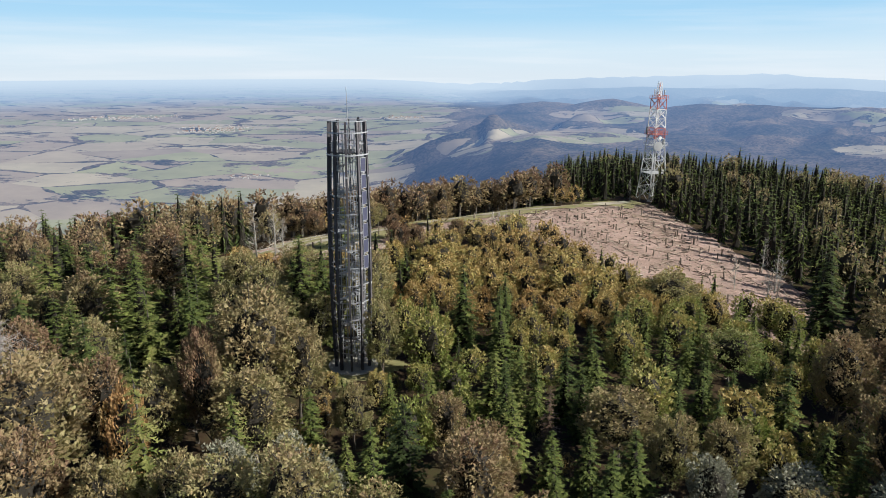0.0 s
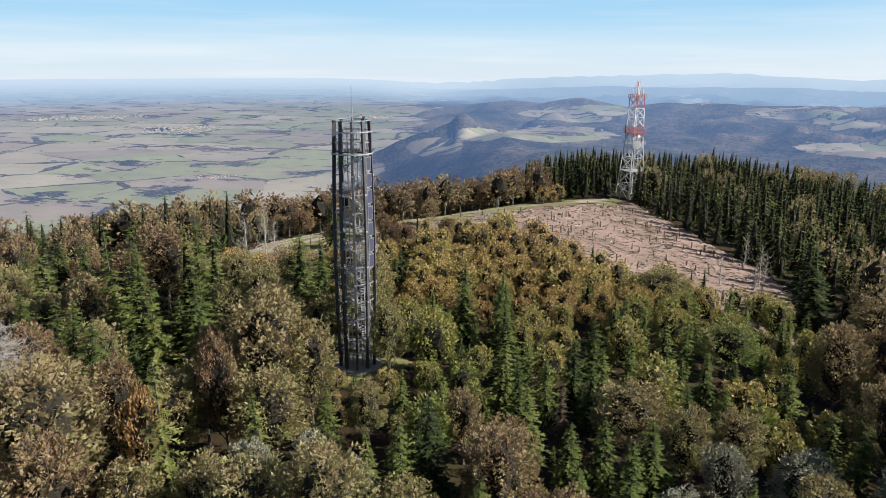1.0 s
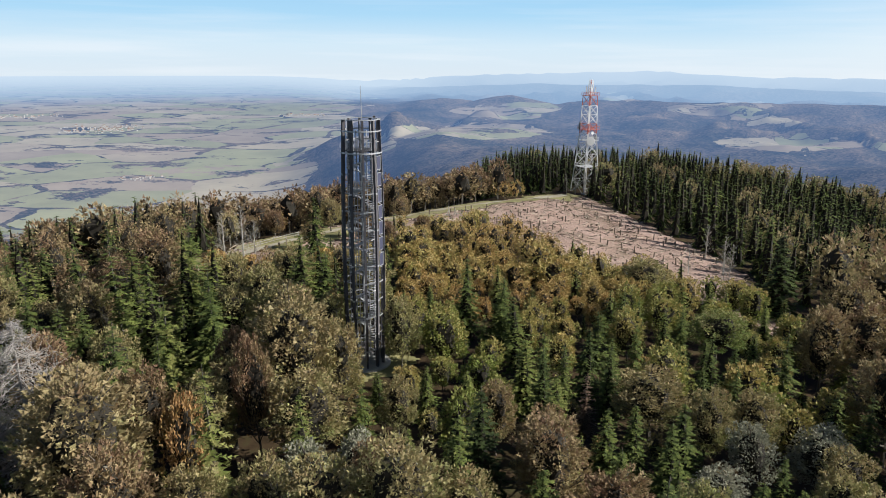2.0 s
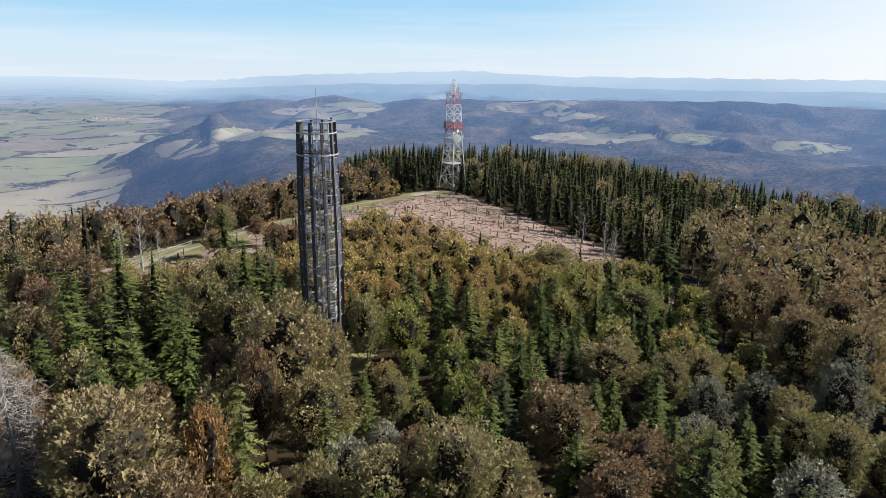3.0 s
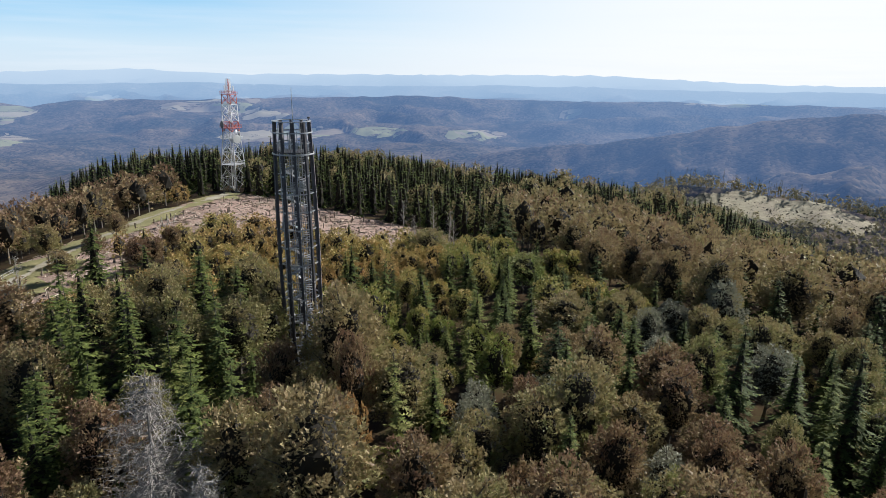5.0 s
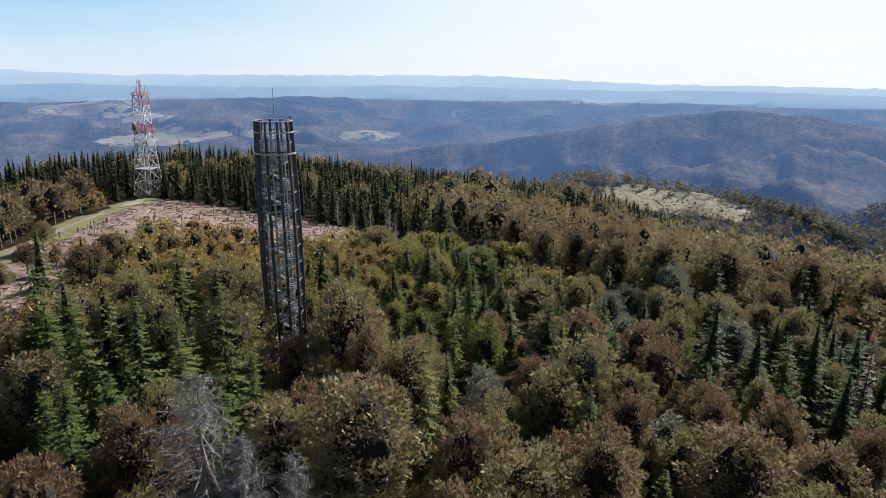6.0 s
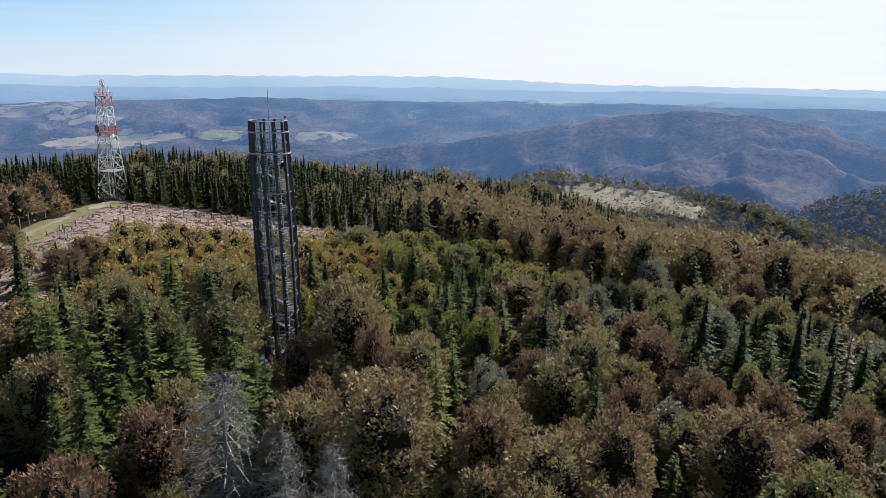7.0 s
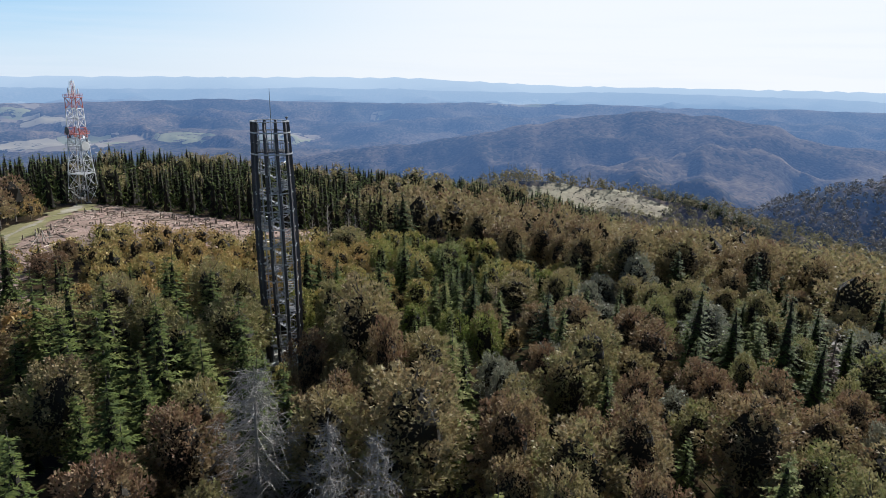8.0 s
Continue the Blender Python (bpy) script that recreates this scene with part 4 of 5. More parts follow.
def broadleaf_meshes(seed, height=10.0, radius=3.2, base=1.6, plumes=84, per=76, leaf=0.16, lift=0.55, mat=None, bark=None, limbs=16):
    gen = np.random.RandomState(seed)
    shoots, tint, tips, body = plume_crown(gen, height, base, radius, plumes, per, leaf, lift)
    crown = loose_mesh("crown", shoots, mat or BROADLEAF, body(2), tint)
    bm = bmesh.new()
    top = height * 0.86
    bend = gen.normal(0, 0.18, 2)
    zs = [-0.4, 0.5, base, height * 0.5, top]
    r0 = 0.017 * height
    bm_tube(bm, [(bend[0] * z / 4, bend[1] * z / 4, z) for z in zs], [r0 * 1.5, r0, r0 * 0.8, r0 * 0.5, r0 * 0.12], 7)
    for i in gen.choice(len(tips), limbs, replace=False):
        tip = tips[i]
        z0 = max(base * 0.8, tip[2] - (0.35 + 0.5 * gen.rand()) * np.hypot(tip[0], tip[1]) - 0.5)
        z0 = min(z0, top * 0.95)
        a = Vector((bend[0] * z0 / 4, bend[1] * z0 / 4, z0))
        b = Vector(tip)
        m = a.lerp(b, 0.5) + Vector((0, 0, -0.12 * (b - a).length))
        stem = list(bm.verts)[:14]
        made = len(bm.verts)
        bm_tube(bm, [a, m, b], [r0 * 0.45, r0 * 0.28, r0 * 0.08], 5)
        bm.verts.ensure_lookup_table()
        bm.faces.new((bm.verts[made], bm.verts[made + 1], stem[7 + made % 7]))
    me = bpy.data.meshes.new("trunk")
    bm.to_mesh(me)
    bm.free()
    me.materials.append(bark or BARK)
    return me, crown


def spruce_boughs(gen, height, radius, whorls, arms, seg, droop=0.25, sparse=0.0):
    """Drooping whorled branches with side shoots on both edges. Pieces, and a tint that freshens towards the tips."""
    tris, tint = [], []
    phase = gen.rand(3) * 6.28
    for w in range(whorls):
        f = ((w + 0.4 * gen.rand()) / whorls) ** 0.92
        reach = radius * (1.04 - f) ** 0.8 * gen.uniform(0.86, 1.14) + 0.06
        k = max(4, int(arms * (1 - 0.5 * f) + gen.rand()))
        a0 = gen.rand() * 6.28
        fresh = gen.normal(0, 0.06)
        for i in range(k):
            if gen.rand() < sparse:
                continue
            a = a0 + 6.283 * i / k + gen.normal(0, 0.2)
            ln = reach * gen.uniform(0.62, 1.18) * (1 + 0.16 * math.cos(2 * a + phase[0] + 3 * f) + 0.1 * math.cos(3 * a + phase[1] - 5 * f))
            out = np.array([math.cos(a), math.sin(a), 0])
            side = np.array([-math.sin(a), math.cos(a), 0])
            dr = droop * gen.uniform(0.5, 1.6) * (1.2 - f) + 0.05
            z = height * (0.05 + 0.93 * f) + gen.normal(0, 0.3 * height / whorls)
            step = ln / seg
            for s in range(seg):
                t0 = s / seg
                p0 = out * ln * t0 + (0, 0, z - dr * ln * (t0 * 1.25 - 0.4 * t0 ** 3))
                wd = (0.30 + 0.16 * ln) * (1.05 - 0.75 * t0) * min(1.0, 0.55 + 0.9 * t0)
                for sg in (-1, 1):
                    tipw = wd * gen.uniform(0.65, 1.3)
                    root = p0 - out * step * 0.25
                    q = p0 + side * sg * tipw + out * (tipw * gen.uniform(0.55, 1.0)) - (0, 0, tipw * gen.uniform(0.05, 0.55))
                    e = p0 + out * step * gen.uniform(0.55, 0.95) - (0, 0, dr * step)
                    tris.append((root, e, q) if sg > 0 else (root, q, e))
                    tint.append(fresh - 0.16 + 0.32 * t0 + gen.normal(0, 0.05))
            p1 = out * ln * 0.86 + (0, 0, z - dr * ln * 0.82)
            tris.append((p1 - side * 0.09, p1 + side * 0.09, p1 + out * ln * 0.26 - (0, 0, dr * ln * 0.05)))
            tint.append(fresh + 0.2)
    return np.array(tris), np.array(tint)


def spire(gen, radius, height, sides=9, steps=4):
    """The dense inside of a spruce, coloured near-black as shade."""
    ring = [[np.array([math.cos(6.283 * (i + 0.5 * (k % 2)) / sides) * radius * (1 - k / steps) ** 0.8 * gen.uniform(0.8, 1.15),
                       math.sin(6.283 * (i + 0.5 * (k % 2)) / sides) * radius * (1 - k / steps) ** 0.8 * gen.uniform(0.8, 1.15), height * (0.05 + 0.88 * k / steps)]) for i in range(sides)] for k in range(steps + 1)]
    out = []
    for a, b in zip(ring, ring[1:]):
        for i in range(sides):
            j = (i + 1) % sides
            out += [(a[i], a[j], b[i]), (a[j], b[j], b[i])]
    return np.array(out)


def spruce_meshes(seed, height=10.0, radius=2.7, whorls=25, arms=10, seg=4, mat=None, sparse=0.0, bark=None, droop=0.4):
    gen = np.random.RandomState(seed)
    boughs, tint = spruce_boughs(gen, height, radius, whorls, arms, seg, droop, sparse)
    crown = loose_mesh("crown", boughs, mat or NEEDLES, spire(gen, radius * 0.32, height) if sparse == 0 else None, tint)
    bm = bmesh.new()
    bm_tube(bm, [(0, 0, -0.4), (0, 0, 1.0), (0, 0, height * 0.6), (0, 0, height)], [0.2, 0.15, 0.08, 0.015], 6)
    me = bpy.data.meshes.new("trunk")
    bm.to_mesh(me)
    bm.free()
    me.materials.append(bark or BARK)
    return me, crown


def bare_meshes(seed, height=10.0, radius=2.0, branches=90, twigs=7, bark=None, conifer=True):
    """A leafless tree: trunk, branches and fine twigs."""
    gen = np.random.RandomState(seed)
    bm = bmesh.new()
    r0 = 0.013 * height
    bm_tube(bm, [(0, 0, -0.4), (0, 0, height * 0.35), (0.1, 0, height * 0.7), (0.1, 0.05, height)], [r0 * 1.3, r0, r0 * 0.55, 0.015], 6)
    tw = bmesh.new()
    for i in range(branches):
        f = 0.12 + 0.86 * (i + gen.rand()) / branches
        a = gen.rand() * 6.28
        ln = radius * ((1 - f) ** 0.7 + 0.08) * gen.uniform(0.6, 1.1) if conifer else radius * gen.uniform(0.6, 1.1) * (1.1 - 0.7 * f)
        rise = gen.uniform(-0.35, 0.12) if conifer else gen.uniform(0.5, 1.3)
        z = height * f
        p = Vector((0.05, 0, z))
        q = p + Vector((math.cos(a) * ln, math.sin(a) * ln, rise * ln))
        m = p.lerp(q, 0.55) - Vector((0, 0, 0.10 * ln))
        bm_tube(tw, [p, m, q], [0.03, 0.02, 0.007], 3)
        for t in range(twigs):
            s = p.lerp(q, gen.uniform(0.3, 1.0))
            e = s + Vector(gen.normal(0, 0.26, 3)) * (0.6 + 0.4 * ln) + Vector((0, 0, -0.12 if conifer else 0.2))
            bm_tube(tw, [s, e], [0.013, 0.006], 3)
    out = []
    for name, b in (("trunk", bm), ("crown", tw)):
        me = bpy.data.meshes.new(name)
        b.to_mesh(me)
        b.free()
        me.materials.append(bark or DEAD_WOOD)
        out.append(me)
    return out


KINDS = {}


def kind(key, name, label, category, variants):
    KINDS[key] = dict(name=name, label=label, category=category, variants=variants)


kind("beech", "beech_tree", "beech tree with thinning ochre and olive autumn leaves", "tree",
     [broadleaf_meshes(11), broadleaf_meshes(12, radius=3.4), broadleaf_meshes(13, radius=3.0, base=1.2, lift=0.8), broadleaf_meshes(14, radius=3.3, plumes=66, per=96),
      broadleaf_meshes(15, radius=3.2, lift=0.75, plumes=98, per=64), broadleaf_meshes(16, radius=3.3, lift=0.4, plumes=72, per=88)])
kind("young", "young_hornbeam", "young bushy hornbeam with yellow-brown autumn leaves", "tree",
     [broadleaf_meshes(21, mat=YELLOW, radius=4.0, base=0.4, plumes=46, per=52, leaf=0.27, limbs=8), broadleaf_meshes(22, mat=YELLOW, radius=3.6, base=0.4, plumes=42, per=54, leaf=0.27, lift=0.8, limbs=8),
      broadleaf_meshes(23, mat=YELLOW, radius=4.2, base=0.5, plumes=50, per=50, leaf=0.27, limbs=8)])
kind("spruce", "spruce_tree", "dense dark green spruce tree", "tree",
     [spruce_meshes(31), spruce_meshes(32, radius=2.9, droop=0.55), spruce_meshes(33, radius=2.5, whorls=28), spruce_meshes(38, radius=2.8, whorls=22, sparse=0.08, droop=0.5)])
kind("thin", "thin_spruce", "sparse greying spruce tree with drooping boughs", "tree",
     [spruce_meshes(36, radius=2.4, whorls=19, seg=5, sparse=0.25, droop=0.6), spruce_meshes(37, radius=2.2, whorls=20, seg=5, sparse=0.3, droop=0.7)])
kind("shrub", "hornbeam_shrub", "low bushy hornbeam shrub with yellowing leaves", "shrub",
     [broadleaf_meshes(26, mat=YELLOW, radius=3.9, base=0.2, plumes=24, per=34, leaf=0.32, limbs=5), broadleaf_meshes(27, mat=YELLOW, radius=3.4, base=0.2, plumes=22, per=34, leaf=0.32, limbs=5)])
kind("bough", "young_spruce", "small young spruce with fresh green needles", "tree", [spruce_meshes(34, radius=2.9, whorls=15, arms=8, seg=4), spruce_meshes(35, radius=2.6, whorls=15, arms=8, seg=4)])
kind("silver", "whitebeam_tree", "whitebeam with silvery grey-green leaves", "tree",
     [broadleaf_meshes(41, mat=SILVER, radius=3.0, plumes=60), broadleaf_meshes(42, mat=SILVER, radius=3.2, plumes=60)])
kind("dead", "dead_larch", "dead grey leafless larch tree", "dead tree", [bare_meshes(51, radius=3.9, branches=190, twigs=13), bare_meshes(52, radius=2.7, branches=160, twigs=12)])
kind("brown", "dying_spruce", "dying spruce with dry brown needles", "dead tree", [spruce_meshes(55, radius=1.9, mat=RUSSET, sparse=0.15)])
kind("birch", "bare_birch", "slender leafless birch with pale trunk", "tree", [bare_meshes(61, radius=1.8, branches=34, twigs=9, bark=PALE_BARK, conifer=False), bare_meshes(62, radius=2.2, branches=40, twigs=9, bark=PALE_BARK, conifer=False)])

MADE = {}
TAKEN = []


def tree(key, x, y, height, wide=1.0, tint=0.5, variant=None):
    """One tree standing on the ground, as a thing with trunk and crown."""
    k = KINDS[key]
    v = variant if variant is not None else rng.randint(len(k["variants"]))
    m = pose(x, y, float(ground(x, y)) - 0.1, rng.normal(0, 1.5), rng.normal(0, 1.5), rng.uniform(0, 360)) @ Matrix.Diagonal((height / 10 * wide, height / 10 * wide, height / 10, 1))
    if (key, v) not in MADE:
        root = new(k["name"])
        tagged(root, k["label"], k["category"], k["name"].replace("_", " ") + "s on the hilltop")
        for me in k["variants"][v]:
            o = new(me.name, me)
            o.parent = root
        root.matrix_basis = m
        MADE[key, v] = root
    else:
        root = copy_thing(MADE[key, v], Matrix.Identity(4))
        root.matrix_basis = m
    for o in root.children:
        o.color = (float(tint), 0.0, 0.0, 1.0)
    TAKEN.append((x, y, 0.33 * height * wide))
    return root


def zone(x, y):
    """What grows here: kind, height, tint, spacing."""
    n = float(vnoise(x / 14, y / 14, 71))
    u = rng.rand()
    v = rng.normal(0, 1)
    if y > 165 and x < 38 - 0.1 * (y - 180):                        # rusty beeches behind the clearing
        return "beech", 11.6 + 1.2 * v, 0.06 + 0.26 * n, 5.5
    if x < -42 and y > 98:                                          # taller woods on the western brow
        return ("beech", 12.4 + 1.2 * v, 0.02 + 0.34 * n, 5.4) if u < 0.7 else ("spruce", 12.5 + v, 0.5, 4.2)
    if x < -6 and y > 106:                                          # lower growth along the western clearing
        if u < 0.34:
            return "spruce", 7.5 + v, 0.5, 4.0
        if u < 0.75:
            return "beech", 8.0 + v, 0.15 + 0.55 * n, 4.4
        return "young", 6.2 + v, 0.1 + 0.5 * n, 4.0
    if x > 60 and math.hypot(x + 57, y - 12) > 235 and u < 0.85:    # dark spruce belt on the far flank
        return "spruce", 13.5 + 1.0 * v, 0.48 + 0.3 * n, 4.4
    if x > 66 and y > 120 and (x - 66) < 0.9 * (y - 105):           # tall spruce stand
        if u < 0.92 - 0.5 * smooth(x - 66, 60, 130) * n * 1.5:
            return "spruce", 13.6 + 1.2 * v, 0.45 + 0.3 * n, 4.6
        return "beech", 13 + v, 0.35 + 0.2 * n, 5.0
    if y > 222:
        return "spruce", 13.4 + 1.2 * v, 0.42 + 0.3 * n, 4.6
    if x > 58 or (x > 40 and y < 78):                                                      # tall olive beeches on the flank
        if u < 0.08:
            return "spruce", 12 + v, 0.4, 4.5
        return "beech", 14.6 + 2.0 * v, 0.22 + 0.42 * n, 7.2
    if -9 < x < 45 and y > 96 and y > 84 + 0.5 * x:                 # yellow thicket below the clearing
        if u < 0.08:
            return "spruce", 6 + v, 0.75, 3.2
        return "young", 5.8 + 0.8 * v, 0.25 + 0.4 * n, 3.3
    if -6 < x < 60 and y > 60:                                      # young spruces with bright broadleaves
        if u < 0.52:
            return "spruce", 8.8 + 1.3 * v, 0.4 + 0.45 * n, 3.9
        return "young", 7.6 + v, 0.6 + 0.35 * n, 4.2
    if x > 0:
        if u < 0.35:
            return "spruce", 9.5 + 1.5 * v, 0.35 + 0.3 * n, 3.8
        if u < 0.45:
            return "silver", 9 + v, 0.5, 4.0
        return "beech", 9.8 + 1.0 * v, 0.42 + 0.4 * n, 4.9
    if u < 0.5 and x < -14 and y > 68:
        return "spruce", 12.5 + 2 * v, 0.3 + 0.35 * n, 4.2
    if u < 0.22:
        return "spruce", 10.5 + 1.5 * v, 0.4 + 0.35 * n, 4.0
    if u < 0.28:
        return "thin", 12 + v, 0.8, 4.2
    if u < 0.33:
        return "silver", 9 + v, 0.5, 4.2
    return "beech", 11.2 + 1.2 * v, 0.35 + 0.5 * n, 5.0


# trees that stand out, one by one: place, height, breadth, tint
for x, y, h, wide, tint in ((-35.2, 55.2, 17.0, 1.15, 0.42), (-18.9, 69.5, 17.3, 1.05, 0.45), (-31.2, 47.5, 14.5, 0.9, 0.2), (-12.1, 50.7, 11, 0.75, 0.12), (17.8, 65.1, 8.8, 1.75, 0.5),
                            (36.3, 109.3, 8.7, 1.75, 0.62), (37.3, 86.4, 8.6, 1.6, 0.9), (-22.5, 64.6, 15.2, 0.5, 0.15), (2.5, 51.8, 11.5, 1.1, 0.3), (6.0, 44.8, 11, 1.2, 0.2), (0.6, 63.3, 9, 0.9, 0.35), (57.6, 81.5, 14, 1.35, 0.25)):
    tree("beech", x, y, h, wide, tint)
for x, y, h, wide, tint in ((-26.6, 38.4, 14.3, 0.9, 0.25), (-19.3, 29.6, 14.2, 1.1, 0.3), (-7.2, 27.9, 12.4, 0.9, 0.2), (0.8, 41.8, 10.8, 1.15, 0.2), (-44.4, 85.4, 14.3, 0.95, 0.45), (54.1, 45.5, 16.5, 1.2, 0.45),
                            (-6.9, 42.4, 10.5, 1.1, 0.45), (-5.5, 48.0, 9.5, 1.2, 0.55), (-4.4, 35.3, 10, 1.15, 0.2), (-24.1, 43.1, 11, 0.8, 0.2), (-17.6, 62.5, 12, 1.15, 0.55), (-15.3, 71.3, 13.2, 0.85, 0.5)):
    tree("beech", x, y, h, wide, tint)
for x, y, h, wide, tint in ((-32.8, 64.1, 12.5, 0.9, 0.2), (-44.1, 71.2, 13.5, 0.95, 0.15), (-54.3, 67.7, 15, 0.85, 0.12), (-36.5, 45.9, 12.5, 0.75, 0.35), (-37.6, 40.6, 13, 0.7, 0.5), (-12.2, 23.8, 11.5, 1.1, 0.3), (-5.5, 20.6, 11, 0.9, 0.2),
                            (-34.1, 34.9, 13.5, 0.7, 0.25), (-14, 40.4, 11.5, 0.85, 0.2), (-9.2, 33.3, 11.5, 0.8, 0.15), (-25.9, 72.4, 13, 0.7, 0.15), (3.8, 57.2, 9.5, 1.2, 0.3), (-37.5, 62.0, 14, 1.1, 0.48)):
    tree("beech", x, y, h, wide, tint)
for x, y, h, wide, tint in ((-19.5, 132.7, 13.9, 0.85, 0.5), (-28.7, 78.3, 16.3, 0.75, 0.5), (-35.5, 95.8, 17.5, 0.8, 0.75), (-31.6, 94.9, 16.4, 0.75, 0.75), (10.4, 71.9, 8.5, 0.95, 0.55), (6.6, 67.6, 10, 0.9, 0.35), (14.7, 69.2, 9, 0.95, 0.35), (37.0, 71.0, 11, 0.95, 0.45),
                            (5.2, 37.4, 15.8, 0.85, 0.35), (8.4, 27.0, 15.6, 0.75, 0.35), (-2.9, 53.8, 13.2, 1.0, 0.1), (-40.0, 83.5, 18.5, 0.8, 0.65)):
    tree("spruce", x, y, h, wide, tint)
for x, y, h, wide, tint in ((-36.4, 81.6, 17.5, 0.75, 0.6), (11.0, 33.0, 12, 0.95, 0.4), (4.1, 23.9, 12.5, 0.8, 0.4), (-5.6, 51.2, 12.5, 0.85, 0.6), (-53.8, 93.8, 14, 1.15, 0.75), (-39.8, 90.0, 16, 1.05, 0.6), (-36.0, 101.6, 17, 0.95, 0.6),
                            (27.4, 82.7, 8.5, 0.95, 0.6), (21.4, 78.0, 8.5, 0.9, 0.55), (13.6, 73.4, 9.5, 0.9, 0.35), (27.2, 65.5, 9, 0.9, 0.5), (35.5, 60.2, 9.5, 0.85, 0.6), (23.6, 65.0, 9, 0.85, 0.45), (62.3, 109.9, 16, 1.2, 0.2)):
    tree("spruce", x, y, h, wide, tint)
for x, y, h, w, v in ((-43.1, 64.2, 16.8, 1.05, 0), (-47.1, 54.3, 17.5, 0.8, 1), (-45.6, 51.7, 16.3, 0.8, 1)):
    tree("dead", x, y, h, w, 0.5, v)
TAKEN += [(-45.5, 60.5, 4.0), (-49.5, 57.5, 4.5), (-51.5, 53.0, 4.0), (-48.5, 49.5, 4.0)]
for x, y, h, wide, tint in ((-25.0, 55.5, 15.5, 1.0, 0.9), (66.2, 118.0, 7.5, 1.6, 0.9), (-34.0, 78.8, 13, 1.3, 0.85)):
    tree("thin", x, y, h, wide, tint)
for x, y, h, wide in ((10.8, 65.8, 7.8, 1.0), (10.2, 21.9, 12.5, 0.85)):
    tree("brown", x, y, h, wide, 0.5)
for x, y, h, wide, tint in ((1.0, 74.5, 6.9, 1.05, 0.95), (31.0, 64.5, 7.8, 0.9, 0.95), (-28.3, 58.8, 12.8, 0.45, 0.1)):
    tree("young", x, y, h, wide, tint)
for x, y, h, wide in ((30.2, 54.6, 8.5, 1.5), (17.7, 50.8, 6.6, 1.6), (-16.9, 53.2, 10.2, 0.85), (36.5, 50.0, 12.5, 0.95), (-13.2, 56.2, 8.8, 0.95), (-10.9, 37.1, 8.7, 1.2), (16.9, 37.2, 10.5, 1.25), (-8.8, 50.6, 10, 0.9)):
    tree("silver", x, y, h, wide, 0.5)
for x, y, h, tint in ((-9.3, 139.7, 7.5, 0.05), (-20.7, 144.1, 6.5, 0.4), (2.8, 149.6, 6, 0.2), (-11.3, 153.8, 6.5, 0.1), (-17.0, 177.6, 7, 0.5), (-5.7, 140.9, 6.8, 0.12), (-0.7, 168.4, 7.2, 0.3), (-17.2, 161.0, 9, 0.5), (-29.7, 158.6, 7, 0.1), (-35.4, 160.5, 6.5, 0.25)):                                 # brown growth on the clearing's western edge
    tree("beech", x, y, h, 1.25, tint)
for x, y, h in ((-37, 136, 10), (-34, 139, 11), (-31, 133, 9), (58, 121, 8), (62, 126, 9), (66, 135, 9), (57, 133, 7), (70, 150, 8), (60, 225, 7), (64, 228, 8)):
    tree("birch", x, y, h)


